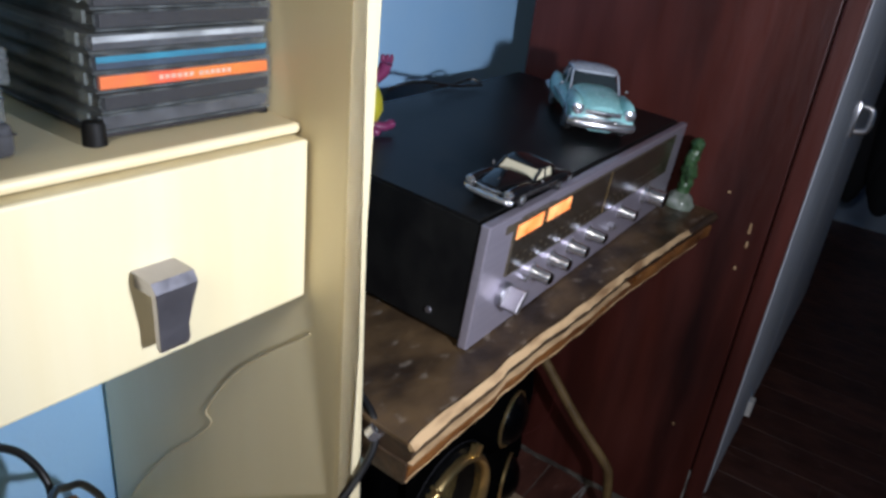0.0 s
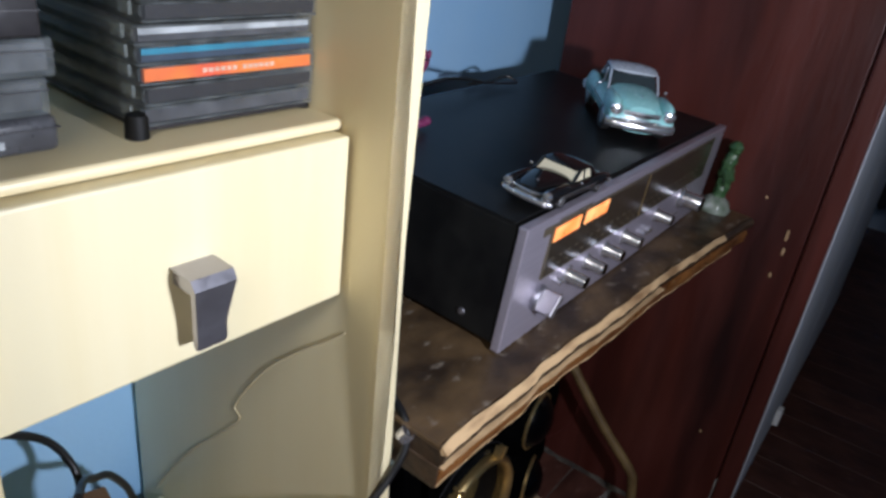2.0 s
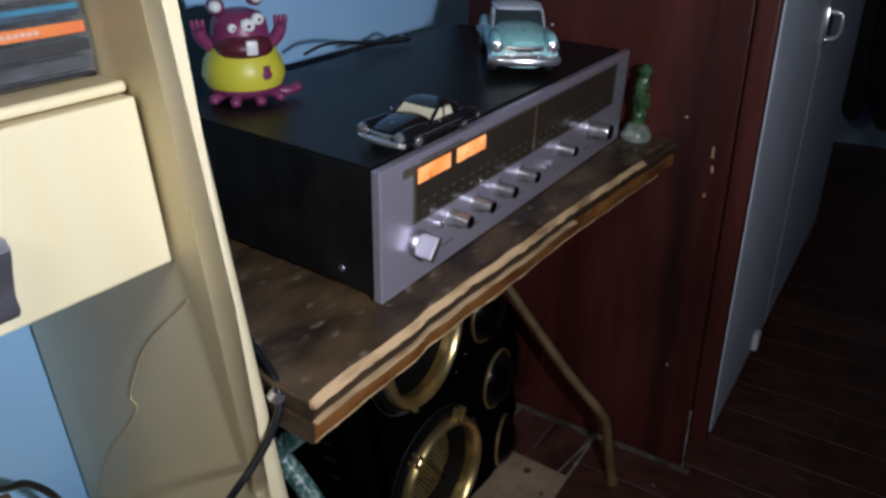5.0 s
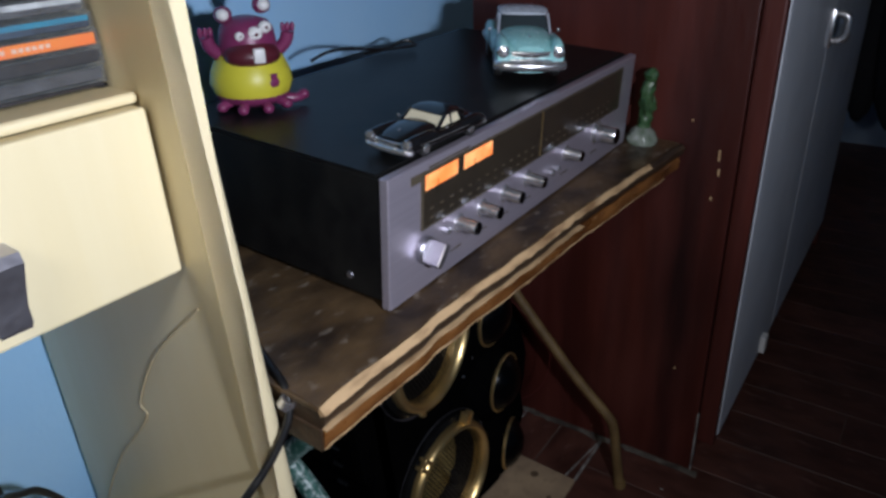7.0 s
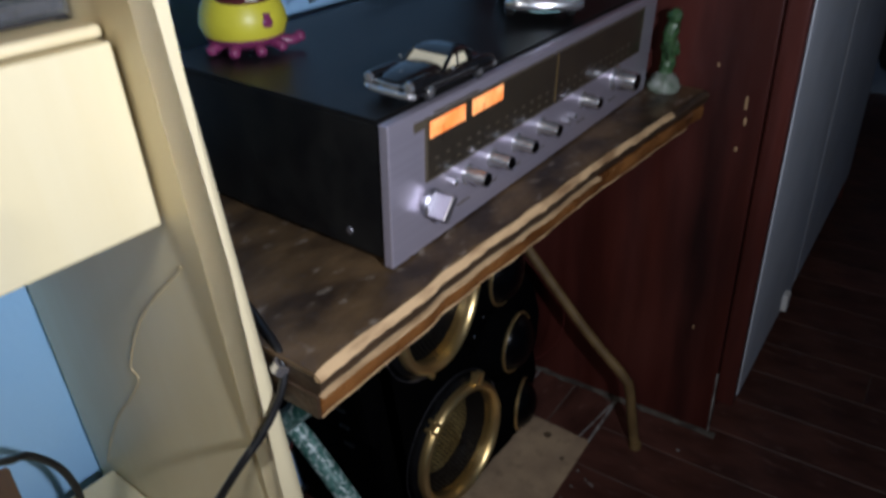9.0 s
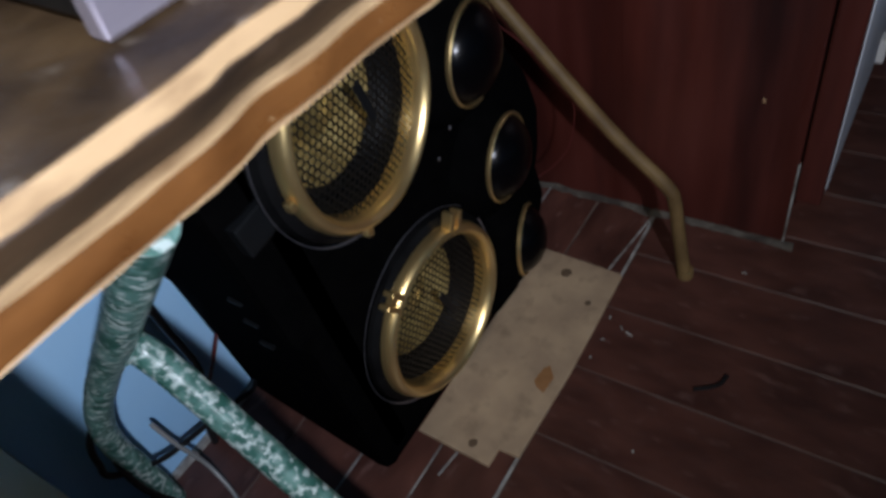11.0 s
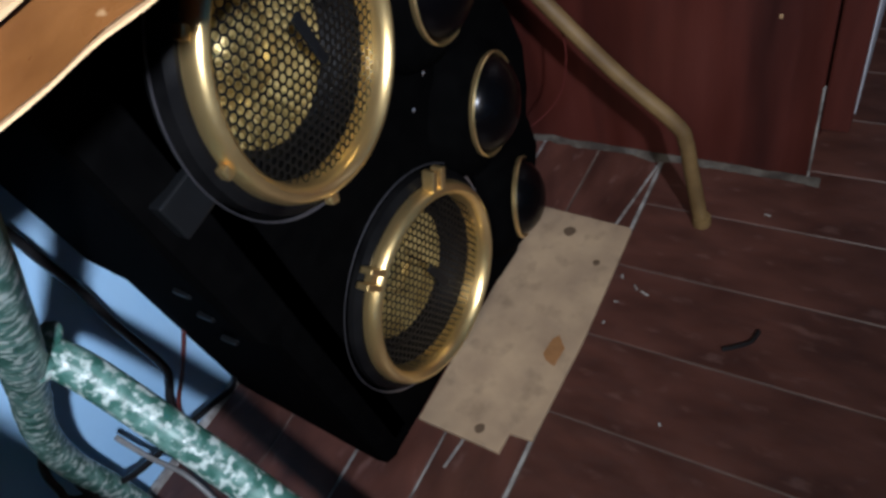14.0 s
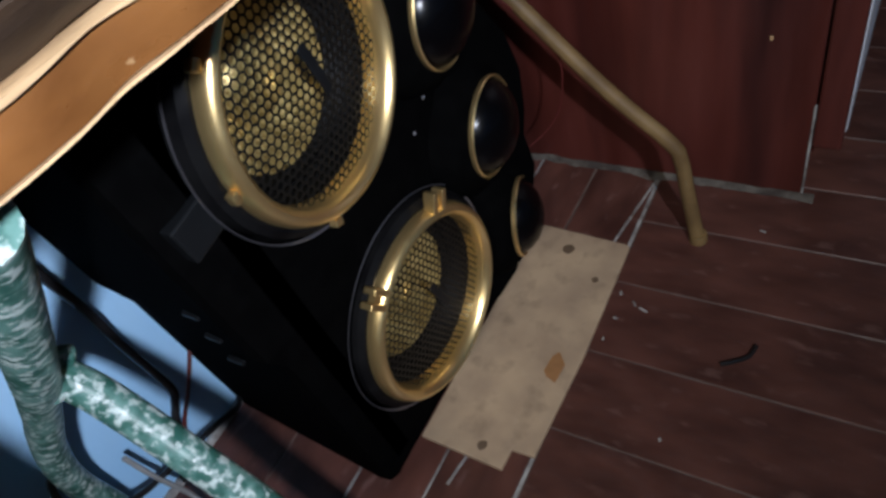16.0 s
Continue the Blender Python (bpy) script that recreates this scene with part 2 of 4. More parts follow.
def join(bm, extra, mi=None):
    """Adds extra to bm, or returns extra where bm is None."""
    if bm is None:
        if mi is not None:
            for f in extra.faces:
                f.material_index = mi
        return extra
    vs = {v: bm.verts.new(v.co) for v in extra.verts}
    for f in extra.faces:
        nf = bm.faces.new([vs[v] for v in f.verts])
        nf.material_index = f.material_index if mi is None else mi
    extra.free()
    return bm


def lathe(profile, n=48, m=None, close=True):
    """Revolves (radius, height) pairs about z; m places it."""
    bm = bmesh.new()
    rings = []
    for r, z in profile:
        if r < 1e-6:
            rings.append([bm.verts.new((0, 0, z))])
        else:
            rings.append([bm.verts.new((r * math.cos(2 * math.pi * i / n), r * math.sin(2 * math.pi * i / n), z)) for i in range(n)])
    for a, b in zip(rings, rings[1:]):
        for i in range(n):
            j = (i + 1) % n
            if len(a) == 1 and len(b) == 1:
                continue
            if len(a) == 1:
                bm.faces.new((a[0], b[i], b[j]))
            elif len(b) == 1:
                bm.faces.new((a[i], a[j], b[0]))
            else:
                bm.faces.new((a[i], a[j], b[j], b[i]))
    if m is not None:
        bm.transform(m)
    return bm


def ball(cx, cy, cz, rx, ry, rz, n=20, rot=None):
    bm = bmesh.new()
    bmesh.ops.create_uvsphere(bm, u_segments=n, v_segments=n // 2 + 2, radius=1)
    bm.transform(Matrix.Diagonal((rx, ry, rz, 1)))
    if rot is not None:
        bm.transform(rot)
    bm.transform(Matrix.Translation((cx, cy, cz)))
    return bm


def smooth_line(points, steps=8):
    pts = [Vector(p) for p in points]
    ext = [pts[0] * 2 - pts[1], *pts, pts[-1] * 2 - pts[-2]]
    out = []
    for i in range(1, len(ext) - 2):
        p0, p1, p2, p3 = ext[i - 1:i + 3]
        for s in range(steps):
            t = s / steps
            out.append(0.5 * ((2 * p1) + (p2 - p0) * t + (2 * p0 - 5 * p1 + 4 * p2 - p3) * t * t + (3 * p1 - p0 - 3 * p2 + p3) * t ** 3))
    return out + [pts[-1]]


def tube(points, r, n=12, steps=8, smooth=True, bm=None, wobble=0.0):
    line = smooth_line(points, steps) if smooth else [Vector(p) for p in points]
    b = bmesh.new()
    rings, side = [], None
    for i, p in enumerate(line):
        d = (line[min(i + 1, len(line) - 1)] - line[max(i - 1, 0)]).normalized()
        if side is None:
            side = d.orthogonal().normalized()
        side = (side - d * side.dot(d)).normalized()
        up = d.cross(side)
        rr = r * (1 + wobble * (noise.noise(p * 22)))
        rings.append([b.verts.new(p + (side * math.cos(2 * math.pi * k / n) + up * math.sin(2 * math.pi * k / n)) * rr) for k in range(n)])
    for a, c in zip(rings, rings[1:]):
        for k in range(n):
            b.faces.new((a[k], a[(k + 1) % n], c[(k + 1) % n], c[k]))
    b.faces.new(rings[0])
    b.faces.new(rings[-1])
    return join(bm, b)


def loft(sections, cap=True):
    """Skins closed sections, each a list of points of equal count."""
    bm = bmesh.new()
    rings = [[bm.verts.new(p) for p in s] for s in sections]
    n = len(rings[0])
    for a, b in zip(rings, rings[1:]):
        for k in range(n):
            bm.faces.new((a[k], a[(k + 1) % n], b[(k + 1) % n], b[k]))
    if cap:
        bm.faces.new(rings[0])
        bm.faces.new(rings[-1])
    return bm


FRONT = Matrix.Rotation(radians(90), 4, "X")   # turns a lathe's z axis towards -y

# ---- the room ----
tagged(part("wall_north", box(-3, 0.35, 0, 2.6, 0.47, 2.6), M_WALL), "blue painted plaster wall behind the furniture", "wall", kind="structure")
tagged(part("wall_south", box(-3, -3.1, 0, 2.6, -3.0, 2.6), M_WALL), "blue painted plaster wall of the room", "wall", kind="structure")
tagged(part("wall_west", box(-3.1, -3.1, 0, -3.0, 0.47, 2.6), M_WALL), "blue painted plaster wall of the room", "wall", kind="structure")
tagged(part("wall_east", box(2.6, -3.1, 0, 2.7, 0.47, 2.6), M_PALE), "dim blue-grey wall at the room's far end", "wall", kind="structure")
tagged(part("ceiling", box(-3.1, -3.1, 2.6, 2.7, 0.47, 2.7), M_CEIL), "plain white ceiling of the room", "ceiling", kind="structure")

# ---- wardrobe ----
ward = thing("wardrobe", pose(0.585, 0.28, 0), "dark red wooden wardrobe with grey painted doors beside the table", "wardrobe")
part("side_panel", box(0, -0.4265, 0.006, 0.022, 0, 1.95, 0.002), M_WARD, ward)
part("front_post", box(0.0005, -0.4565, 0.075, 0.022, -0.4285, 1.95, 0.003, 2), M_WARD, ward, "reddish wooden front post with worn edges")
part("worn_corner", box(-0.001, -0.4280, 0.004, 0.004, -0.4255, 0.13, 0.0008), M_WHITE_JOINT, ward, "pale worn front corner")
part("back_panel", box(0.024, -0.012, 0.01, 1.03, 0, 1.94), M_WARD, ward)
part("top_panel", box(0.0, -0.462, 1.952, 1.06, 0.0, 1.975, 0.003), M_WARD, ward)
part("bottom_panel", box(0.024, -0.430, 0.05, 1.03, -0.014, 0.07), M_WARD, ward)
part("far_side_panel", box(1.032, -0.455, 0.006, 1.057, 0, 1.95, 0.002), M_WARD, ward)
for i, (a, b) in enumerate(((0.024, 0.415), (0.421, 1.030))):
    d = part("door", box(a, -0.458, 0.08, b, -0.438, 1.94, 0.003), M_DOOR, ward, "grey painted flat wardrobe door")
    if i == 0:
        hb = tube([(0.400, -0.460, 0.665), (0.400, -0.482, 0.670), (0.400, -0.486, 0.688), (0.400, -0.482, 0.708), (0.400, -0.460, 0.712)], 0.006)
        join(hb, box(0.386, -0.466, 0.656, 0.413, -0.4575, 0.72, 0.002))
        part("handle", hb, M_CHROME, d, "worn chrome pull handle", True)
        part("hinge", box(0.300, -0.468, 0.085, 0.325, -0.4575, 0.12, 0.002), M_WHITE, d, "pale plastic corner guard")
# bare scratches and nail heads on the side panel
for y, z, h in ((-0.402, 0.575, 0.016), (-0.404, 0.550, 0.010), (-0.398, 0.51, 0.006), (-0.379, 0.206, 0.004), (-0.36, 0.62, 0.003)):
    part("bare_scratch", box(-0.0012, y - 0.0015, z - h / 2, 0.0005, y + 0.0015, z + h / 2), M_RAW, ward, "pale bare scratch in the stain")
secs = []
for i in range(81):
    y = -0.160 + 0.440 * i / 80
    w = 0.0075 + 0.006 * noise.noise(Vector((y * 22, 1, 4))) + 0.003 * noise.noise(Vector((y * 70, 5, 2)))
    h = 0.0075 + 0.003 * noise.noise(Vector((y * 35, 8, 1)))
    secs.append([(0.5846, y, 0.0036), (0.5846, y, h + 0.002), (0.5846 - w * 0.5, y, h), (0.5846 - w, y, 0.0050), (0.5846 - w, y, 0.0036)])
tagged(part("mortar_line", loft(secs), M_MORTAR, smooth=True), "dirty crumbling mortar line at the wardrobe's foot", "skirting", kind="structure")

# dark clothes hanging at the wardrobe's end
cl = bmesh.new()
for k, (x, y, z, rx, rz) in enumerate(((1.86, -0.24, 0.62, 0.07, 0.30), (1.90, -0.18, 0.50, 0.06, 0.22), (1.84, -0.27, 0.42, 0.05, 0.14))):
    join(cl, ball(x, y, z, rx, 0.05, rz, 18))
tagged(part("hanging_clothes", cl, M_DARKCLOTH, smooth=True), "dark clothes hanging at the wardrobe end", "clothes")
tagged(part("clothes_hook", tube([(1.635, -0.15, 0.93), (1.70, -0.16, 0.93), (1.78, -0.20, 0.95), (1.86, -0.23, 0.92)], 0.008), M_STEEL, smooth=True), "steel hook bar holding the dark clothes", "hook")

# ---- table ----
TILT_T = pose(0, 0, 0.594, 3.6, 0.2, 0)
table = thing("side_table", TILT_T, "old wooden table top with worn edge on steel tube legs", "table")
N = 200


def table_y(x, k):
    u = (x + 0.135) / 0.70
    return -0.042 - 0.032 * max(0, u) ** 2 + 0.0035 * noise.noise(Vector((x * 9, k, 0))) + 0.0022 * noise.noise(Vector((x * 30, k, 4)))


def slab(rows, x0, x1, back):
    """A board whose front edge follows the worn line; rows are (set-back, z) from the bottom front round to the top front."""
    secs = []
    for i in range(N + 1):
        x = x0 + (x1 - x0) * i / N
        y = table_y(x, 1)
        s = [(x, y + d + 0.0010 * noise.noise(Vector((x * 45, z * 90, 7))), z + 0.0006 * noise.noise(Vector((x * 38, d * 90, 2)))) for d, z in rows]
        secs.append(s + [(x, back, rows[-1][1]), (x, back, rows[0][1])])
    return loft(secs)


part("top_board", slab([(0.004, -0.019), (0.001, -0.014), (0.0, -0.0065), (0.004, -0.0012)], -0.129, 0.577, 0.325), M_DARKEDGE, table, "dark varnished board with a near-black edge", True)
part("top_surface", slab([(0.0072, -0.0012), (0.0076, 0.0)], -0.1275, 0.576, 0.324), M_TABLE, table, "dark varnished table top with scuffs")
secs = []
for i in range(N + 1):
    x = -0.1295 + 0.60 * i / N
    y = table_y(x, 1)
    w = 0.0008 + 0.0022 * noise.noise(Vector((x * 16, 3, 1)))
    w *= 1.0 if x < 0.2 else max(0.2, 1 - (x - 0.2) / 0.24)
    j = 0.0012 * noise.noise(Vector((x * 70, 0, 3)))
    secs.append([(x, y - 0.0014 + j, -0.0042 + j), (x, y + 0.003, -0.0010 + w * 0.2), (x, y + 0.0040 + w, 0.0008), (x, y + 0.0050 + w, -0.003), (x, y + 0.004, -0.007)])
part("worn_edge", loft(secs), M_RAW, table, "bare pale wood where the varnish wore off", True)
part("worn_end", box(-0.1300, -0.036, -0.004, -0.1270, 0.10, 0.0006, 0.001), M_TABLE, table, "scuffed end edge")
part("end_face", box(-0.1312, -0.039, -0.0395, -0.1282, 0.30, -0.0190, 0.001), M_DARKEDGE, table, "dark sawn end of the under board")
part("lower_board", slab([(0.006, -0.040), (0.003, -0.038), (0.0022, -0.024), (0.004, -0.021)], -0.128, 0.574, 0.32), M_EDGE, table, "orange-brown varnished under board", True)
secs = []
for i in range(N + 1):
    x = -0.1285 + 0.42 * i / N
    y = table_y(x, 1)
    h = 0.00065 + 0.0008 * noise.noise(Vector((x * 40, 1, 9)))
    z = -0.0205 + 0.002 * noise.noise(Vector((x * 12, 8, 2)))
    secs.append([(x, y - 0.0006, z - h), (x, y - 0.0006, z + h), (x, y + 0.006, z + h), (x, y + 0.006, z - h)])
secs2 = []
for i in range(N + 1):
    x = -0.1278 + 0.66 * i / N
    y = table_y(x, 1)
    k = 0.0007 * noise.noise(Vector((x * 60, 2, 5)))
    secs2.append([(x, y + 0.0030, -0.0390 + k * 0.6), (x, y + 0.0025, -0.0396 + k * 0.6), (x, y + 0.0046, -0.0405), (x, y + 0.006, -0.0395)])
part("worn_bottom_edge", loft(secs2), M_RAW, table, "thin pale worn lower edge")
part("split_edge", loft(secs), M_RAW, table, "pale split along the board's edge")
# steel tube legs; poses are given in world metres and brought into the table's frame
INV = TILT_T.inverted()


def into(pts):
    return [INV @ Vector(p) for p in pts]


part("leg", tube(into([(0.495, 0.31, 0.503), (0.495, 0.20, 0.378), (0.496, 0.05, 0.208), (0.497, -0.024, 0.137), (0.497, -0.037, 0.113), (0.495, -0.044, 0.075), (0.490, -0.058, 0.003)]), 0.0080, 16), M_BRASS, table, "ochre painted bent tube leg", True)
part("leg", tube(into([(-0.012, 0.172, 0.358), (-0.006, 0.15, 0.333), (-0.005, 0.103, 0.280), (-0.005, 0.05, 0.220), (-0.004, -0.022, 0.154), (-0.004, -0.036, 0.130), (-0.004, -0.044, 0.085), (-0.004, -0.058, 0.003)]), 0.0115, 16, wobble=0.04), M_GREEN, table, "chipped green painted bent tube leg", True)
part("brace", tube(into([(-0.026, -0.005, 0.5355), (-0.024, 0.029, 0.50), (-0.022, 0.123, 0.40), (-0.025, 0.205, 0.312), (-0.034, 0.265, 0.235), (-0.038, 0.305, 0.16), (-0.033, 0.322, 0.08), (-0.029, 0.325, 0.004)]), 0.0118, 16, wobble=0.05), M_GREEN, table, "chipped green tube brace", True)
kn = ball(-0.017, 0.166, 0.354, 0.0135, 0.0145, 0.0135, 16)
join(kn, ball(-0.001, 0.166, 0.358, 0.007, 0.007, 0.007, 12))
join(kn, ball(-0.021, 0.160, 0.362, 0.0125, 0.0125, 0.0125, 12))
kn.transform(INV)
for v in kn.verts:
    v.co += Vector((noise.noise(v.co * 150), noise.noise(v.co * 150 + Vector((5, 0, 0))), noise.noise(v.co * 150 + Vector((0, 5, 0))))) * 0.002
part("weld_joint", kn, M_GREEN, table, "lumpy green painted weld", True)
part("cross_tube", tube(into([(-0.022, 0.300, 0.515), (0.50, 0.305, 0.515)]), 0.010, 14, smooth=False), M_GREEN, table, "", True)
part("rubber_foot", lathe([(0, 0.0), (0.0098, 0.0), (0.0102, 0.010), (0.0092, 0.016), (0, 0.016)], 18, INV @ Matrix.Translation((0.490, -0.058, 0.0))), M_BRASS, table)

# ---- receiver ----
rec = thing("stereo_receiver", TILT_T @ pose(-0.004, 0, 0.0008), "vintage silver-faced stereo receiver with black case on the table", "receiver")
RW, RH, RD = 0.530, 0.1235, 0.268
part("case", box(0.002, 0.006, 0.006, RW - 0.002, RD, RH - 0.002, 0.002), M_RTOP, rec, "black steel case")
fp = box(0, -0.004, 0.001, RW, 0.0055, RH, 0.0015)
part("faceplate", fp, M_FACE, rec, "silver-lavender brushed aluminium faceplate")
part("top_plate", box(0.003, 0.010, RH - 0.0018, RW - 0.006, RD - 0.004, RH + 0.0008, 0.0006), M_RTOP, rec)
for x in (0.05, RW - 0.05):
    for y in (0.04, RD - 0.04):
        part("foot", lathe([(0, 0), (0.012, 0), (0.013, 0.0055), (0, 0.0055)], 20, Matrix.Translation((x, y, 0))), M_RUBBER, rec)
DX0, DX1, DZ0, DZ1 = 0.046, 0.484, 0.063, 0.1135
dial = part("dial_window", box(DX0, -0.0056, DZ0, DX1, -0.0038, DZ1, 0.0006), M_DIAL, rec, "dark smoked tuning dial window")
fr = bmesh.new()
for a in ((DX0 - 0.002, DZ0 - 0.0015, DX1 + 0.002, DZ0), (DX0 - 0.002, DZ1, DX1 + 0.002, DZ1 + 0.0015), (DX0 - 0.002, DZ0, DX0, DZ1), (DX1, DZ0, DX1 + 0.002, DZ1)):
    box(a[0], -0.0058, a[1], a[2], -0.0038, a[3], bm=fr)
part("dial_frame", fr, M_PRINT, dial, "thin dark brass dial frame")
part("divider", box(0.262, -0.0062, DZ0 + 0.001, 0.2635, -0.0054, DZ1 - 0.001), M_GOLD, dial)
for x0, x1 in ((0.049, 0.098), (0.109, 0.158)):
    part("meter", box(x0, -0.0064, 0.0980, x1, -0.0054, 0.1118, 0.0002), M_METER, dial, "glowing orange level meter")
for x0 in (0.066, 0.126):
    part("meter_needle", box(x0, -0.0067, 0.090, x0 + 0.0008, -0.0065, 0.104), M_DIAL, dial)
for k in range(2):
    for i in range(26):
        x = DX0 + 0.010 + i * 0.0155
        part("scale_mark", box(x, -0.0060, 0.069 + 0.009 * k, x + 0.005, -0.0054, 0.0705 + 0.009 * k), M_PRINT, dial)
part("badge", box(0.030, -0.0048, 0.108, 0.050, -0.0038, 0.1155), M_PRINT, rec, "small dark maker's badge")
part("caption_bar", box(0.056, -0.0046, 0.1160, 0.12, -0.0039, 0.1175), M_PRINT, rec)


def knob(x, z, r, l, big=False):
    k = part("knob", lathe([(0, 0), (r * 1.12, 0), (r * 1.12, 0.003), (r, 0.0045), (r * 0.97, l - 0.0015), (r * 0.9, l), (0, l)], 36, Matrix.Translation((x, -0.004, z)) @ FRONT), M_ALU, rec, "turned aluminium knob", True)
    part("knob_cap", lathe([(0, 0), (r * 0.86, 0), (r * 0.86, 0.0008), (0, 0.0008)], 28, Matrix.Translation((x, -0.0041 - l, z)) @ FRONT), M_GLOSS, k)
    part("collar", lathe([(r * 1.1, 0), (r * 1.35, 0), (r * 1.35, 0.001), (r * 1.1, 0.001)], 28, Matrix.Translation((x, -0.004, z)) @ FRONT), M_CHROME, k)


for x in (0.106, 0.147, 0.191, 0.240, 0.335):
    knob(x, 0.045, 0.0070, 0.021)
knob(0.421, 0.046, 0.0110, 0.028)
sel = lathe([(0, 0), (0.013, 0), (0.013, 0.004), (0.011, 0.006), (0, 0.006)], 30, Matrix.Translation((0.050, -0.004, 0.041)) @ FRONT)
b = box(-0.0042, -0.018, -0.012, 0.0042, 0, 0.011, 0.0015)
b.transform(pose(0.050, -0.008, 0.041, 0, 38, 0))
join(sel, b)
part("selector_knob", sel, M_STEEL, rec, "aluminium lever selector knob")
for x in (0.078, 0.29, 0.305):
    part("toggle", lathe([(0, 0), (0.003, 0), (0.0035, 0.008), (0, 0.009)], 14, Matrix.Translation((x, -0.004, 0.036 if x > 0.1 else 0.05)) @ FRONT), M_CHROME, rec)
for x in (0.1, 0.147, 0.191, 0.24, 0.335, 0.42):
    part("caption_bar", box(x - 0.010, -0.0046, 0.020, x + 0.010, -0.0039, 0.0212), M_PRINT, rec)
for y in (0.042, 0.26):
    part("case_screw", lathe([(0, 0), (0.0036, 0), (0.0030, 0.0016), (0, 0.0022)], 16, pose(0.002, y, 0.022, 0, -90, 0)), M_STEEL, rec, "pale case screw")
TOP = TILT_T @ pose(-0.004, 0, 0.0008 + RH + 0.0016)   # the receiver's top, tilted with the table


# ---- model cars ----
def car_section(x, w, z0, z1, n=14, p=3.2):
    """A rounded-box cross-section at x: half width w, from z0 to z1."""
    out = []
    for i in range(n * 2):
        a = 2 * math.pi * i / (n * 2)
        c, s = math.cos(a), math.sin(a)
        out.append((x, w * math.copysign(abs(c) ** (2 / p), c), (z0 + z1) / 2 + (z1 - z0) / 2 * math.copysign(abs(s) ** (2 / p), s)))
    return out


def model_car(m, L, W, H, paint, roof, inside, label, open_top):
    """A fifties model car; its nose points along +x of its own frame."""
    car = thing("model_car", m, label, "model car", "model cars on the receiver")
    h = L / 2
    zb, zh = 0.16 * H, 0.62 * H
    body = loft([car_section(x * h, w * W / 2, zb, z * H) for x, w, z in (
        (-0.99, 0.70, 0.44), (-0.94, 0.90, 0.52), (-0.72, 0.97, 0.57), (-0.45, 0.99, 0.60), (-0.1, 1.0, 0.60), (0.22, 1.0, 0.61),
        (0.45, 0.98, 0.62), (0.70, 0.95, 0.60), (0.86, 0.90, 0.56), (0.95, 0.80, 0.50), (0.99, 0.62, 0.42))])
    part("body", body, paint, car, "", True)
    hood = loft([car_section(x * h, w * W / 2, 0.4 * H, z * H, p=2.4) for x, w, z in ((0.15, 0.78, 0.72), (0.4, 0.74, 0.73), (0.65, 0.66, 0.70), (0.85, 0.54, 0.65), (0.95, 0.40, 0.58))])
    part("hood", hood, paint, car, "", True)
    for s in (1, -1):
        fend = loft([[(px, py * 0.9 + s * W * 0.40, pz) for px, py, pz in car_section(x * h, w * W * 0.10, 0.18 * H, z * H, p=2.3)] for x, w, z in (
            (0.20, 0.5, 0.56), (0.45, 0.95, 0.68), (0.75, 1.1, 0.69), (0.92, 1.1, 0.67), (0.98, 0.85, 0.62))])
        part("fender", fend, paint, car, "", True)
        rear = loft([[(px, py * 0.9 + s * W * 0.42, pz) for px, py, pz in car_section(x * h, w * W * 0.10, 0.18 * H, z * H, p=2.3)] for x, w, z in (
            (-0.25, 0.4, 0.55), (-0.5, 1.0, 0.64), (-0.8, 1.0, 0.62), (-0.97, 0.7, 0.50))])
        part("fender", rear, paint, car, "", True)
        part("headlight", lathe([(0.055 * W * 1.7, 0), (0.05 * W * 1.7, 0.06 * W), (0.0, 0.10 * W)], 18, Matrix.Translation((0.955 * h, s * W * 0.40, 0.50 * H)) @ Matrix.Rotation(radians(90), 4, "Y")), M_CHROME, car, "clear chrome headlight", True)
        part("door_seam", box(-0.12 * h, s * W * 0.495, 0.2 * H, -0.112 * h, s * W * 0.503, 0.58 * H), M_TRAY, car)
        part("side_trim", box(-0.85 * h, s * W * 0.494, 0.40 * H, 0.75 * h, s * W * 0.506, 0.425 * H), M_CHROME, car, "chrome side strip")
        part("mirror", ball(0.16 * h, s * W * 0.53, 0.66 * H, 0.02 * W, 0.03 * W, 0.03 * W, 10), M_CHROME, car)
        for x in (0.60, -0.58):
            ty = part("tyre", lathe([(0.10 * H, -0.05 * W), (0.21 * H, -0.06 * W), (0.235 * H, -0.04 * W), (0.235 * H, 0.04 * W), (0.21 * H, 0.06 * W), (0.10 * H, 0.05 * W)], 26, pose(x * h, s * W * 0.43, 0.235 * H, 90, 0, 0)), M_TYRE, car, "", True)
            part("rim", lathe([(0, 0.066 * W), (0.06 * H, 0.075 * W), (0.13 * H, 0.062 * W), (0.14 * H, 0.05 * W)], 22, pose(x * h, s * W * 0.43, 0.235 * H, 90 if s < 0 else -90, 0, 0)), M_CHROME, ty, "", True)
    for x, zz in ((1.0, 0.28), (-1.0, 0.30)):
        pts = [(x * h * 0.93, -W * 0.49, zz * H), (x * h * 1.0, -W * 0.36, zz * H), (x * h * 1.03, 0, zz * H), (x * h * 1.0, W * 0.36, zz * H), (x * h * 0.93, W * 0.49, zz * H)]
        bp = tube(pts, 0.090 * H, 10)
        for yy in (-0.2, 0.2):
            join(bp, ball(x * h * 1.035, yy * W, (zz + 0.03) * H, 0.035 * H, 0.05 * H, 0.085 * H, 10))
        part("bumper", bp, M_CHROME, car, "chrome bumper", True)
    gr = tube([(0.965 * h, -W * 0.30, 0.36 * H), (1.0 * h, 0, 0.36 * H), (0.965 * h, W * 0.30, 0.36 * H)], 0.032 * H, 8)
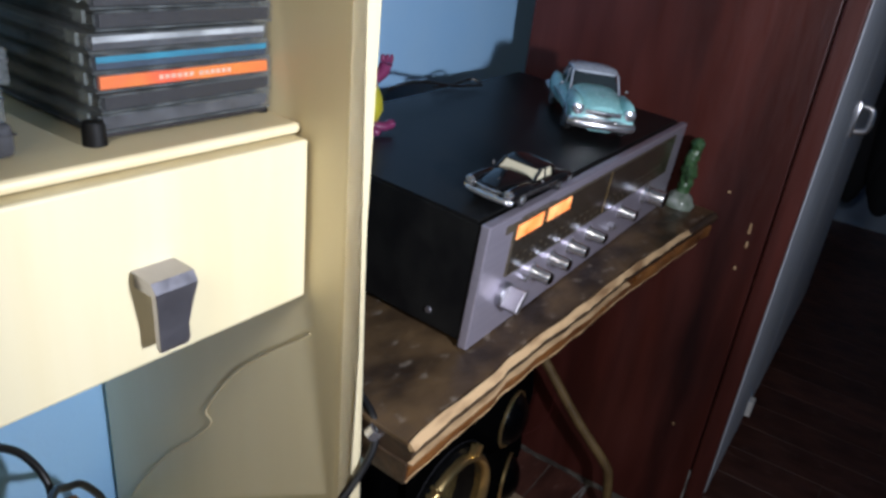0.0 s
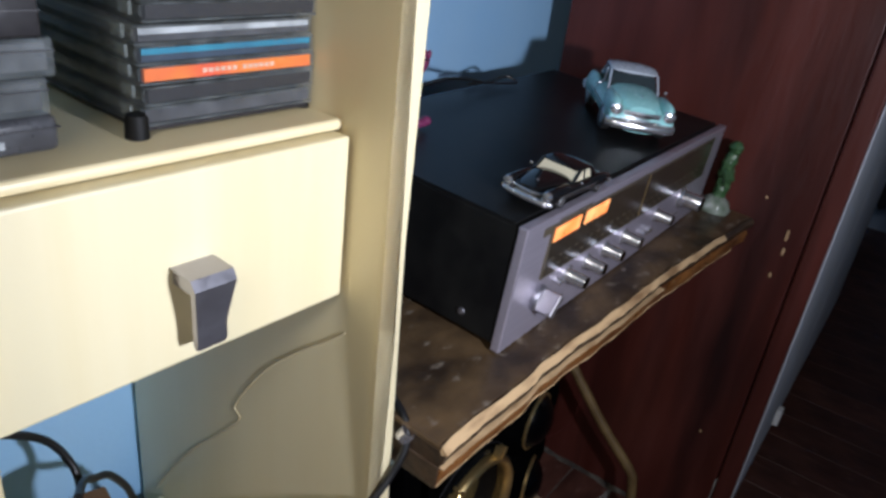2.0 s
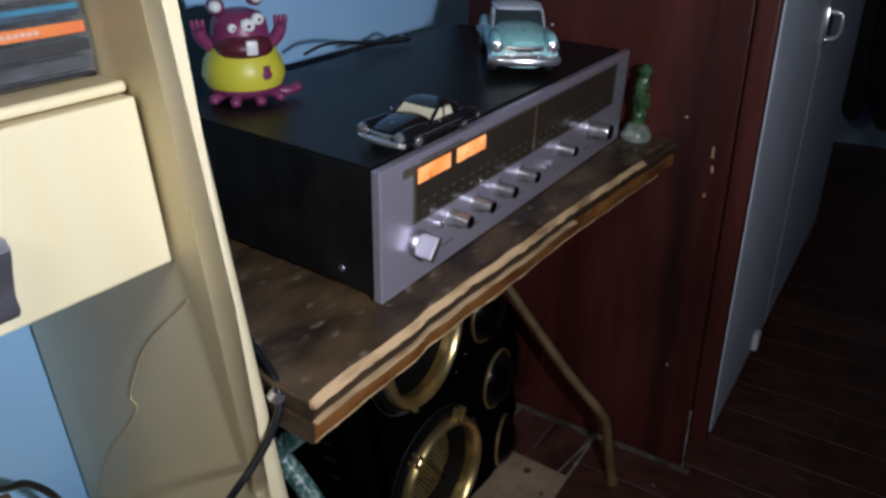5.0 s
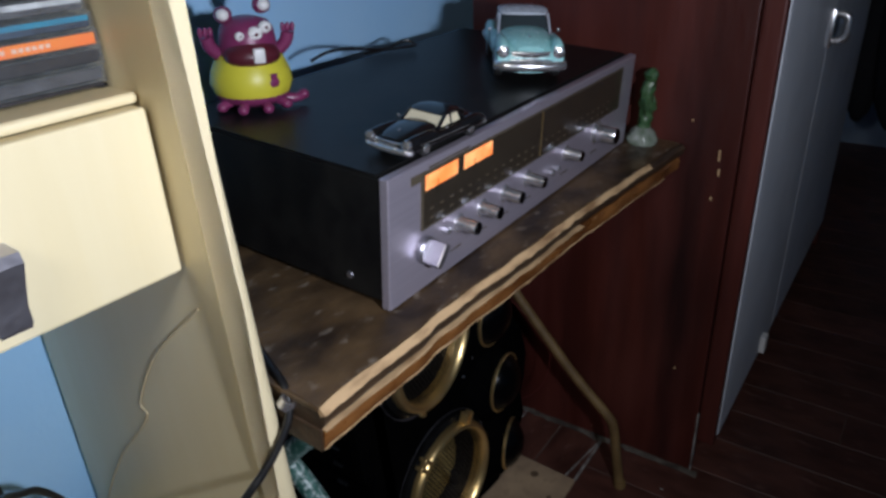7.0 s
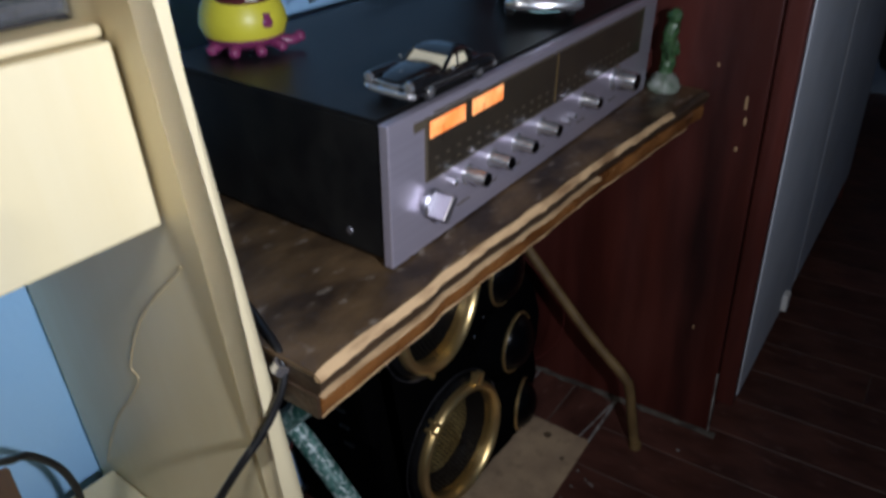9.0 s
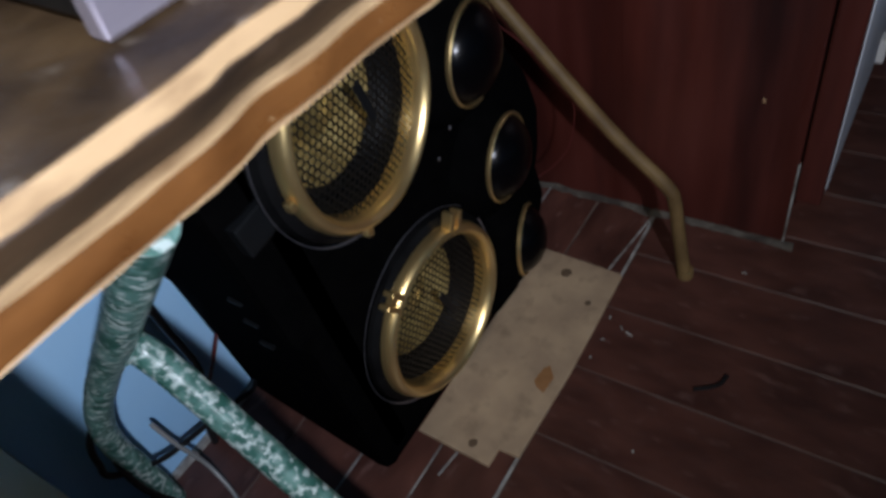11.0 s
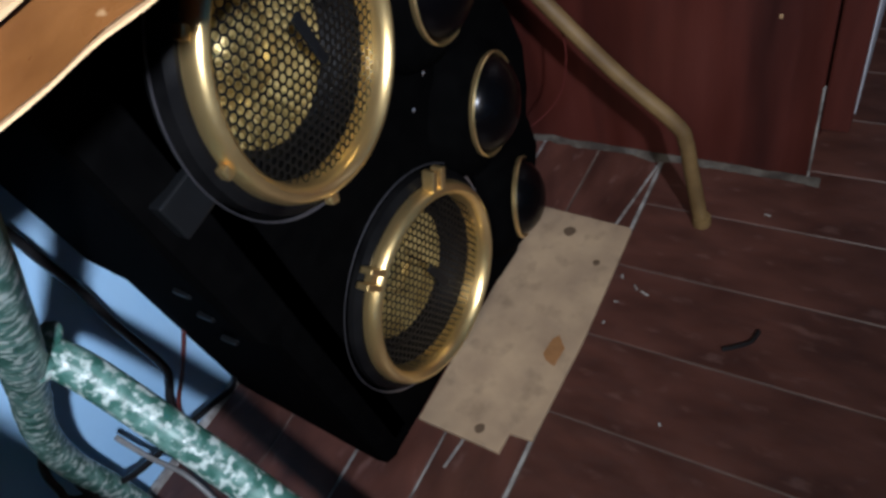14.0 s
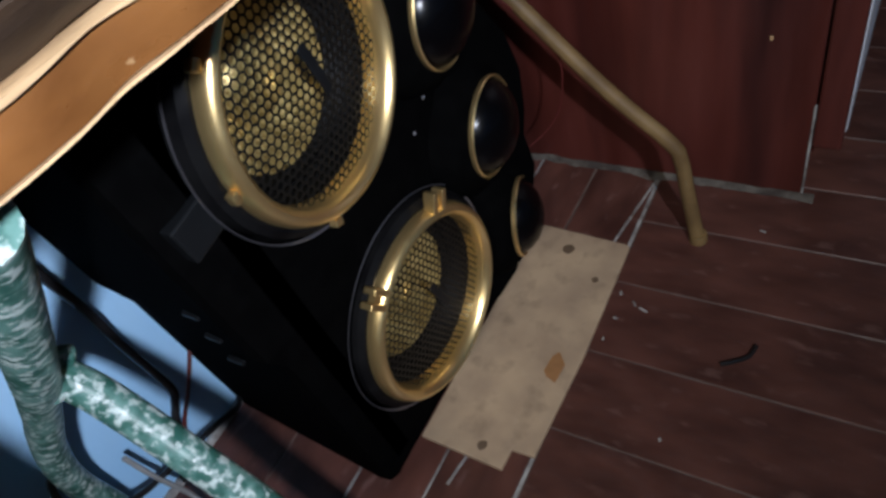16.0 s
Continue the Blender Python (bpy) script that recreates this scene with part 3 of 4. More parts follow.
    for zz in (0.43, 0.48):
        tube([(0.955 * h, -W * 0.28, zz * H), (0.985 * h, 0, zz * H), (0.955 * h, W * 0.28, zz * H)], 0.024 * H, 8, bm=gr)
    part("grille_opening", tube([(0.93 * h, -W * 0.26, 0.44 * H), (0.972 * h, 0, 0.44 * H), (0.93 * h, W * 0.26, 0.44 * H)], 0.050 * H, 8), M_TRAY, car, "dark grille opening", True)
    part("radiator_grille", gr, M_CHROME, car, "chrome radiator grille", True)
    part("hood_ornament", ball(0.70 * h, 0, 0.68 * H, 0.05 * h, 0.018 * W, 0.02 * H, 10), M_CHROME, car)
    # cabin: glass, pillars, roof
    g = [(0.24, 0.82, 0.58), (0.02, 0.74, 0.92), (-0.12, 0.72, 0.95), (-0.38, 0.70, 0.93), (-0.62, 0.78, 0.58)]
    secs = [car_section(x * h, w * W / 2, 0.5 * H, z * H, p=4) for x, w, z in g]
    if not open_top:
        part("window_glass", loft(secs), M_CARGLASS, car, "", True)
        rf = loft([car_section(x * h, w * W / 2, z0 * H, z1 * H, p=2.6) for x, w, z0, z1 in ((0.06, 0.66, 0.88, 0.92), (-0.02, 0.76, 0.87, 0.97), (-0.18, 0.78, 0.86, 1.0), (-0.38, 0.74, 0.84, 0.98), (-0.52, 0.68, 0.72, 0.88), (-0.64, 0.72, 0.60, 0.70))])
        part("roof", rf, roof, car, "", True)
        for s in (1, -1):
            part("pillar", tube([(0.235 * h, s * 0.40 * W, 0.60 * H), (0.04 * h, s * 0.37 * W, 0.90 * H)], 0.016 * W, 8, smooth=False), roof, car)
            part("pillar", tube([(-0.15 * h, s * 0.395 * W, 0.60 * H), (-0.17 * h, s * 0.37 * W, 0.88 * H)], 0.014 * W, 8, smooth=False), roof, car)
        part("windscreen_trim", tube([(0.24 * h, -0.38 * W, 0.615 * H), (0.27 * h, 0, 0.635 * H), (0.24 * h, 0.38 * W, 0.615 * H)], 0.012 * W, 8), M_CHROME, car)
    else:
        rf = loft([car_section(x * h, w * W / 2, z0 * H, z1 * H, p=2.6) for x, w, z0, z1 in ((0.06, 0.66, 0.88, 0.92), (-0.02, 0.76, 0.87, 0.97), (-0.18, 0.78, 0.86, 1.0), (-0.38, 0.74, 0.84, 0.97), (-0.56, 0.68, 0.62, 0.86))])
        part("roof", rf, roof, car, "", True)
        ws = bmesh.new()
        q = [ws.verts.new(p) for p in ((0.22 * h, -0.37 * W, 0.62 * H), (0.22 * h, 0.37 * W, 0.62 * H), (0.05 * h, 0.34 * W, 0.89 * H), (0.05 * h, -0.34 * W, 0.89 * H))]
        q2 = [ws.verts.new(v.co + Vector((-0.01 * h, 0, -0.01 * H))) for v in q]
        ws.faces.new(q), ws.faces.new(q2)
        for i in range(4):
            ws.faces.new((q[i], q[(i + 1) % 4], q2[(i + 1) % 4], q2[i]))
        part("windscreen", ws, inside, car, "pale cream-tinted windscreen")
        for s in (1, -1):
            sw = bmesh.new()
            q = [sw.verts.new(p) for p in ((0.15 * h, s * 0.405 * W, 0.62 * H), (-0.34 * h, s * 0.405 * W, 0.62 * H), (-0.30 * h, s * 0.375 * W, 0.87 * H), (0.00 * h, s * 0.375 * W, 0.87 * H))]
            q2 = [sw.verts.new(v.co + Vector((0, -s * 0.02 * W, 0))) for v in q]
            sw.faces.new(q), sw.faces.new(q2)
            for i in range(4):
                sw.faces.new((q[i], q[(i + 1) % 4], q2[(i + 1) % 4], q2[i]))
            part("side_window", sw, inside, car, "pale cream side window")
            part("pillar", tube([(0.235 * h, s * 0.40 * W, 0.60 * H), (0.03 * h, s * 0.375 * W, 0.91 * H)], 0.030 * W, 8, smooth=False), roof, car)
            part("pillar", tube([(-0.10 * h, s * 0.41 * W, 0.60 * H), (-0.11 * h, s * 0.38 * W, 0.90 * H)], 0.018 * W, 8, smooth=False), roof, car)
        part("cabin", loft([car_section(x * h, w * W / 2 * 0.93, 0.5 * H, z * H * 0.985, p=4) for x, w, z in g]), M_BLKCAR, car)
    return car


model_car(TOP @ pose(0.380, 0.088, 0, 0, 0, 180 + 36), 0.165, 0.077, 0.068, M_TEAL, M_GREYROOF, M_CARGLASS, "pale turquoise fifties model car with grey roof on the receiver", False)
model_car(TOP @ pose(0.093, 0.0230, 0, 0, 0, 180 - 2), 0.113, 0.050, 0.029, M_BLKCAR, M_BLKCAR, M_CREAMSEAT, "glossy black model saloon with chrome trim on the receiver", True)

# ---- toy figure on the receiver ----
tm = bmesh.new()
prof = [(0, 0.006), (0.034, 0.006), (0.045, 0.014), (0.047, 0.020)]
join(tm, lathe(prof + [(0.0472, 0.021)], 32), 0)
join(tm, lathe([(0.0472, 0.021), (0.0515, 0.034), (0.049, 0.050), (0.043, 0.064), (0.0375, 0.074)], 32), 1)
join(tm, lathe([(0.0372, 0.0735), (0.0355, 0.082), (0.0345, 0.094), (0.0325, 0.106), (0.027, 0.115), (0.014, 0.120), (0, 0.121)], 32), 0)
for x, z, r in ((-0.026, 0.124, 0.0112), (0.021, 0.134, 0.0112)):
    join(tm, ball(x, 0, z, r, r, r, 16), 0)
    join(tm, ball(x * 1.05, -0.006, z + 0.001, r * 0.72, r * 0.72, r * 0.72, 14), 2)
for x, z, r in ((-0.014, 0.101, 0.0060), (0.004, 0.103, 0.0095), (0.017, 0.111, 0.0080)):
    join(tm, ball(x, -0.0295, z, r, r * 0.6, r, 14), 2)
    join(tm, ball(x + 0.001, -0.0295 - r * 0.52, z, r * 0.28, r * 0.16, r * 0.28, 10), 3)
join(tm, ball(0.0, -0.0220, 0.074, 0.0345, 0.0245, 0.020, 18), 3)
join(tm, box(-0.003, -0.0475, 0.068, 0.011, -0.037, 0.087, 0.002), 2)
for s in (1, -1):
    join(tm, tube([(s * 0.034, 0, 0.070), (s * 0.046, -0.004, 0.084), (s * 0.050, -0.006, 0.098)], 0.0085, 10), 0)
    for k in (-1, 0, 1):
        join(tm, ball(s * 0.050 + k * 0.006, -0.006, 0.104, 0.0032, 0.0032, 0.007, 10), 0)
for k in range(4):
    a = math.pi * (1.15 + 0.20 * k)
    join(tm, tube([(0.034 * math.cos(a), 0.034 * math.sin(a), 0.012), (0.047 * math.cos(a), 0.047 * math.sin(a), 0.009), (0.048 * math.cos(a), 0.048 * math.sin(a), 0.007)], 0.0066, 10), 0)
    join(tm, ball(0.049 * math.cos(a), 0.049 * math.sin(a), 0.0072, 0.0072, 0.0072, 0.0070, 12), 0)
em = lathe([(0, 0.0006), (0.0065, 0.0004), (0.007, 0)], 16, Matrix.Rotation(radians(22), 4, "Z") @ Matrix.Translation((0, -0.0508, 0.041)) @ FRONT)
join(tm, em, 0)
em = box(-0.0045, -0.0518, 0.046, 0.0045, -0.0490, 0.053, 0.001)
em.transform(Matrix.Rotation(radians(22), 4, "Z"))
join(tm, em, 0)
join(tm, tube([(0.03, -0.02, 0.012), (0.05, -0.022, 0.010), (0.060, -0.018, 0.012)], 0.0068, 10), 0)
join(tm, ball(0.061, -0.018, 0.0125, 0.0075, 0.0075, 0.0075, 12), 0)
tm.transform(Matrix.Diagonal((0.78, 0.76, 0.71, 1)))
toy = part("toy_figure", tm, [M_PURPLE, M_YELLOW, M_WHITE, M_MAROON], smooth=True)
toy.matrix_world = TOP @ pose(0.073, 0.224, 0, 0, 0, -30)
tagged(toy, "purple and yellow rounded vinyl toy figure on the receiver", "toy figure")

# cable lying over the receiver's back edge
wire = part("thin_cable", tube([(0.20, 0.30, 0.012), (0.215, 0.285, 0.022), (0.25, 0.282, 0.020), (0.30, 0.280, 0.010), (0.34, 0.275, 0.006), (0.365, 0.27, 0.006), (0.36, 0.285, 0.010), (0.33, 0.292, 0.004), (0.29, 0.296, 0.004)], 0.0018, 8), M_CABLE, smooth=True)
wire.matrix_world = TOP @ pose(0, -0.034, 0)
tagged(wire, "thin black cable lying on the receiver's back edge", "cable")

# small figurine at the table's end
fg = thing("figurine", TILT_T @ pose(0.548, -0.022, 0.0), "small green figurine on a milky glass base on the table", "figurine")
bs = lathe([(0, 0), (0.021, 0), (0.022, 0.006), (0.017, 0.016), (0.010, 0.022), (0, 0.024)], 20)
for v in bs.verts:
    v.co += Vector((noise.noise(v.co * 90), noise.noise(v.co * 90 + Vector((3, 0, 0))), 0)) * 0.004
part("base", bs, M_FIGBASE, fg, "milky greenish glass base", True)
fb = tube([(0, 0, 0.02), (0.002, 0, 0.045), (-0.002, 0.002, 0.068), (0.0, 0, 0.086)], 0.009, 12)
join(fb, ball(0, 0, 0.094, 0.010, 0.010, 0.011, 14))
join(fb, tube([(-0.004, 0, 0.066), (-0.014, -0.004, 0.056), (-0.010, -0.008, 0.042)], 0.004, 8))
join(fb, tube([(0.004, 0, 0.066), (0.014, -0.003, 0.058), (0.012, -0.006, 0.044)], 0.004, 8))
for v in fb.verts:
    v.co += Vector((noise.noise(v.co * 140), noise.noise(v.co * 140 + Vector((3, 0, 0))), 0)) * 0.003
part("figure", fb, M_FIGGREEN, fg, "mottled green figure", True)

# ---- loudspeaker under the table ----
spk = thing("loudspeaker", pose(0, 0, 0), "large black loudspeaker with gold-ringed woofers under the table", "loudspeaker")
LEAN_X = -0.085


def sx(x, z):
    return x + LEAN_X * z


secs = []
for z, l, f in ((0.001, 0.001, 0.001), (0.004, 0.0, 0.0), (0.10, 0, 0), (0.235, 0, 0), (0.255, -0.010, 0), (0.40, -0.012, 0), (0.515, -0.012, 0.0), (0.528, -0.004, 0.012)):
    secs.append([(sx(0.108 + l, z), 0.142 + f, z), (sx(0.110 + l, z), 0.131 + f, z), (sx(0.120, z), 0.1265 + f, z), (sx(0.36, z), 0.1265 + f, z), (sx(0.405, z), 0.140 + f, z),
                 (sx(0.415, z), 0.20, z), (sx(0.37, z), 0.338, z), (sx(0.123 + l, z), 0.338, z)])
cab = loft(secs)
for f in [f for f in cab.faces if len(f.verts) == 4 and abs(f.calc_center_median().x - sx(0.255, f.calc_center_median().z)) < 0.02 and f.calc_center_median().y < 0.14]:
    cab.faces.remove(f)
rim = [e for e in cab.edges if len(e.link_faces) == 1]
for cx, cz in ((0.233, 0.143), (0.201, 0.408)):
    ring = [cab.verts.new((cx + 0.080 * math.cos(2 * math.pi * k / 40), 0.1265, cz + 0.080 * math.sin(2 * math.pi * k / 40))) for k in range(40)]
    rim += [cab.edges.new((ring[k], ring[(k + 1) % 40])) for k in range(40)]
bmesh.ops.triangle_fill(cab, edges=rim, use_beauty=True, normal=(0, -1, 0))
part("cabinet", cab, M_SPK, spk)
secs = []
for z, xr in ((0.030, 0.385), (0.045, 0.41), (0.075, 0.448), (0.115, 0.468), (0.155, 0.460), (0.165, 0.457), (0.19, 0.468), (0.235, 0.474), (0.285, 0.458), (0.30, 0.448), (0.355, 0.410), (0.37, 0.405), (0.41, 0.398), (0.47, 0.372), (0.505, 0.35)):
    secs.append([(xr - 0.10, 0.1270, z), (xr - 0.05, 0.112, z), (xr - 0.012, 0.110, z), (xr, 0.122, z), (xr - 0.02, 0.20, z), (xr - 0.1, 0.20, z)])
part("tweeter_wing", loft(secs), M_SPK, spk, "", True)
# raised baffle panel between the woofers and the side
b = box(-0.012, -0.002, 0.02, 0.012, 0.006, 0.50, 0.003)
for v in b.verts:
    v.co = Vector((sx(v.co.x + 0.139, v.co.z), v.co.y + 0.1285, v.co.z))
part("side_moulding", b, M_SPK, spk)
for z in (0.30, 0.270, 0.237):
    b = box(-0.001, -0.008, -0.002, 0.003, 0.008, 0.002, 0.001)
    b.transform(pose(sx(0.098, z), 0.172, z, 0, 0, 0))
    part("side_slot", b, M_LOGO, spk)


def hex_grille(R, pitch, wire_w, depth):
    bm = bmesh.new()
    s = pitch / math.sqrt(3)

    def put(x, y):
        d = depth * max(0.0, 1 - (x * x + y * y) / (R * R))
        return bm.verts.new((x, y, d))
    rows = int(R / (1.5 * s)) + 1
    for j in range(-rows, rows + 1):
        for i in range(-rows - 1, rows + 2):
            cx, cy = (i + 0.5 * (j % 2)) * pitch, j * 1.5 * s
            if math.hypot(cx, cy) > R:
                continue
            o = [put(cx + s * math.cos(math.radians(60 * k + 30)), cy + s * math.sin(math.radians(60 * k + 30))) for k in range(6)]
            n = [put(cx + (s - wire_w) * math.cos(math.radians(60 * k + 30)), cy + (s - wire_w) * math.sin(math.radians(60 * k + 30))) for k in range(6)]
            for k in range(6):
                bm.faces.new((o[k], o[(k + 1) % 6], n[(k + 1) % 6], n[k]))
    return bm


def woofer(c, turn, up, R, tabs, nubs, logo):
    m = Matrix.Translation(c) @ pose(0, 0, 0, 0, 0, turn) @ Matrix.Rotation(radians(90 - up), 4, "X")
    w = part("woofer", lathe([(R * 1.0, -0.028), (R * 1.075, -0.026), (R * 1.07, -0.012), (R * 1.02, -0.008), (R * 0.97, -0.008)], 64, m), M_ACRYL, spk, "smoky clear woofer rim", True)
    part("rim_line", lathe([(R * 1.112, -0.019), (R * 1.125, -0.018), (R * 1.125, -0.016), (R * 1.112, -0.017)], 64, m), M_STEEL, w, "thin grey outer rim", True)
    part("gold_ring", lathe([(R * 0.985, -0.016), (R * 0.992, -0.005), (R * 0.975, 0.001), (R * 0.945, 0.0042), (R * 0.91, 0.005), (R * 0.875, 0.0028), (R * 0.852, -0.003), (R * 0.845, -0.010), (R * 0.845, -0.018)], 72, m), M_GOLD, w, "gold lacquered trim ring", True)
    part("cone", lathe([(R * 0.66, -0.040), (R * 0.5, -0.045), (R * 0.30, -0.052), (R * 0.28, -0.048), (R * 0.18, -0.043), (0, -0.041)], 56, m), M_CONE, w, "gold woofer cone", True)
    part("rubber_surround", lathe([(R * 0.848, -0.012), (R * 0.842, -0.030), (R * 0.78, -0.038), (R * 0.72, -0.035), (R * 0.65, -0.041)], 56, m), M_RUBBER, w, "", True)
    g = hex_grille(R * 0.835, 0.0066, 0.00100, 0.004)
    bmesh.ops.translate(g, vec=(0, 0, -0.007), verts=g.verts)
    g.transform(m)
    part("grille", g, M_GRILLE, w, "dark honeycomb wire grille")
    lb = box(-0.0042, -0.020, 0, 0.0042, 0.020, 0.0022, 0.0008)
    lb.transform(m @ pose(0.006, 0.004, -0.0025, 0, 0, logo))
    part("badge", lb, M_LOGO, w, "small grey badge bar")
    for a in tabs:
        tb = bmesh.new()
        for o in (-0.0062, 0.0062):
            box(R * 0.955, o - 0.0028, -0.006, R * 1.155, o + 0.0028, 0.0060, 0.001, bm=tb)
        box(R * 0.98, -0.0045, -0.006, R * 1.06, 0.0045, 0.001, bm=tb)
        tb.transform(m @ Matrix.Rotation(radians(a), 4, "Z"))
        part("clip", tb, M_GOLD, w, "gold double clip")


    for a in nubs:
        nb = box(R * 0.99, -0.004, -0.006, R * 1.055, 0.004, 0.001, 0.0012)
        nb.transform(m @ Matrix.Rotation(radians(a), 4, "Z"))
        part("screw_lug", nb, M_GOLD, w, "small gold lug", True)


woofer((0.233, 0.105, 0.143), -2, 1.5, 0.0945, (128, 66), (), 18)
woofer((0.1985, 0.101, 0.410), 4.5, 1.5, 0.0935, (), (140, 186, 248), 14)
b = box(-0.0158, -0.009, -0.0145, 0.0158, 0.014, 0.0145, 0.0015)
b.transform(pose(0.0895, 0.129, 0.3835, 0, -8, 0))
part("port_block", b, M_LOGO, spk, "dark grey square block")

for x, z, r, turn in ((0.398, 0.092, 0.043, 16), (0.380, 0.229, 0.047, 6), (0.349, 0.369, 0.047, 6)):
    m = Matrix.Translation((x, 0.106, z)) @ pose(0, 0, 0, 0, 0, turn) @ FRONT
    t = part("tweeter", lathe([(r * 1.60, -0.075), (r * 1.55, -0.03), (r * 1.36, -0.010), (r * 1.12, -0.001), (r * 0.96, 0.0)], 44, m), M_SPK, spk, "black tweeter pod", True)
    part("gold_trim", lathe([(r * 1.01, -0.001), (r * 1.02, 0.003), (r * 0.99, 0.0046), (r * 0.965, 0.003), (r * 0.96, -0.002)], 48, m), M_GOLD, t, "thin gold trim", True)
    part("dome", lathe([(r * 0.96, -0.001), (r * 0.93, 0.004), (r * 0.80, 0.012), (r * 0.60, 0.019), (r * 0.36, 0.0235), (r * 0.15, 0.0252), (0, 0.0255)], 36, m), M_GLOSS, t, "glossy black dome", True)
for x, z in ((0.325, 0.300), (0.300, 0.282), (0.315, 0.20)):
    part("baffle_screw", lathe([(0, 0), (0.0022, 0), (0, 0.0014)], 10, Matrix.Translation((x, 0.1262, z)) @ FRONT), M_CHROME, spk)

# ---- fibreboard sheet on the floor ----
sheet = thing("fibreboard_sheet", pose(0, 0, 0.0045), "thin brown fibreboard sheet lying before the loudspeaker", "board")
sb = bmesh.new()
loop = [(0.161, 0.124), (0.158, 0.034), (0.180, 0.033), (0.181, 0.010), (0.30, 0.006), (0.455, 0.009), (0.459, 0.012), (0.464, 0.118), (0.462, 0.1242), (0.30, 0.1243)]
vs = [sb.verts.new((x, y, 0.0)) for x, y in loop]
f = sb.faces.new(vs)
ret = bmesh.ops.extrude_face_region(sb, geom=[f])
for v in ret["geom"]:
    if isinstance(v, bmesh.types.BMVert):
        v.co.z = 0.0035
part("sheet", sb, M_BOARD, sheet)
for x, y, r, mm in ((0.435, 0.075, 0.007, M_STAIN), (0.174, 0.062, 0.005, M_STAIN), (0.40, 0.03, 0.004, M_STAIN)):
    s = lathe([(0, 0.0006), (r, 0.0004), (r * 1.02, 0)], 14, pose(x, y, 0.0034))
    for v in s.verts:
        v.co.x += 0.002 * noise.noise(v.co * 300)
    part("stain", s, mm, sheet, "dark round stain")
s = bmesh.new()
tp = [(0.262, 0.022), (0.285, 0.020), (0.298, 0.031), (0.291, 0.036), (0.272, 0.038), (0.266, 0.033)]
bot = [s.verts.new((x, y, 0.0034)) for x, y in tp]
top = [s.verts.new((x, y, 0.0041)) for x, y in tp]
s.faces.new(top)
for i in range(6):
    s.faces.new((bot[i], bot[(i + 1) % 6], top[(i + 1) % 6], top[i]))
part("torn_patch", s, M_STAIN2, sheet, "torn orange-brown patch")
tagged(part("plastic_scrap", tube([(0.335, -0.120, 0.0075), (0.341, -0.130, 0.008), (0.352, -0.142, 0.0075), (0.366, -0.146, 0.008)], 0.0022, 8), M_CABLE, smooth=True), "small curled dark scrap on the floor", "scrap")

# ---- cables behind the table ----
tagged(part("power_cable", tube([(-0.06, 0.20, 0.55), (-0.01, 0.26, 0.49), (0.035, 0.305, 0.41), (0.0576, 0.325, 0.334), (0.0618, 0.325, 0.296), (0.067, 0.325, 0.249), (0.068, 0.325, 0.205), (0.073, 0.325, 0.125), (0.0656, 0.325, 0.104), (0.0554, 0.325, 0.0885), (0.048, 0.327, 0.055), (0.042, 0.33, 0.010)], 0.0042, 10), M_CABLE, smooth=True), "thick black cable hanging behind the table", "cable")
tagged(part("red_wire", tube([(0.118, 0.332, 0.135), (0.1027, 0.330, 0.1176), (0.083, 0.330, 0.095), (0.0599, 0.330, 0.0711), (0.052, 0.330, 0.05), (0.048, 0.332, 0.008)], 0.0022, 8), M_REDWIRE, smooth=True), "dark red wire hanging by the wall", "wire")
tagged(part("floor_cable", tube([(0.120, 0.330, 0.030), (0.1058, 0.315, 0.039), (0.0826, 0.315, 0.047), (0.0533, 0.315, 0.056), (0.013, 0.315, 0.0666), (-0.0166, 0.315, 0.0776), (-0.0507, 0.315, 0.1063), (-0.060, 0.315, 0.122), (-0.0582, 0.315, 0.135), (-0.0551, 0.315, 0.155), (-0.0475, 0.315, 0.171), (-0.0356, 0.315, 0.1765), (-0.028, 0.316, 0.168), (-0.0385, 0.316, 0.1365), (-0.0467, 0.315, 0.120), (-0.046, 0.31, 0.07), (-0.03, 0.30, 0.008)], 0.0032, 10), M_CABLE, smooth=True), "tangled black cable by the wall behind the table", "cable")
tagged(part("thin_red_wire", tube([(0.42, 0.205, 0.40), (0.46, 0.16, 0.34), (0.492, 0.115, 0.275), (0.500, 0.088, 0.234), (0.500, 0.086, 0.188), (0.498, 0.101, 0.143), (0.480, 0.135, 0.110), (0.44, 0.19, 0.09)], 0.0009, 6), M_REDWIRE, smooth=True), "thin dark red wire looping behind the loudspeaker", "wire")
for x, y, l, r in ((0.393, -0.002, 0.006, 20), (0.378, -0.031, 0.010, 70), (0.383, -0.020, 0.008, 40), (0.359, -0.007, 0.005, 100), (0.33, -0.004, 0.004, 0), (0.24, -0.09, 0.004, 30), (0.52, -0.12, 0.007, 80)):
    fl = box(-l / 2, -0.0012, 0, l / 2, 0.0012, 0.0008, 0.0003, 1)
    fl.transform(pose(x, y, 0.0045, 0, 0, r))
    tagged(part("paint_fleck", fl, M_WHITE_JOINT), "small pale paint fleck on the floor planks", "paint fleck", "paint flecks on the floor")
tagged(part("grey_cable", tube([(0.000, 0.318, 0.12), (0.004, 0.310, 0.08), (0.010, 0.29, 0.04), (0.0, 0.25, 0.009), (-0.03, 0.22, 0.008)], 0.0026, 10), M_GREYCASE, smooth=True), "grey cable on the floor by the wall", "cable")
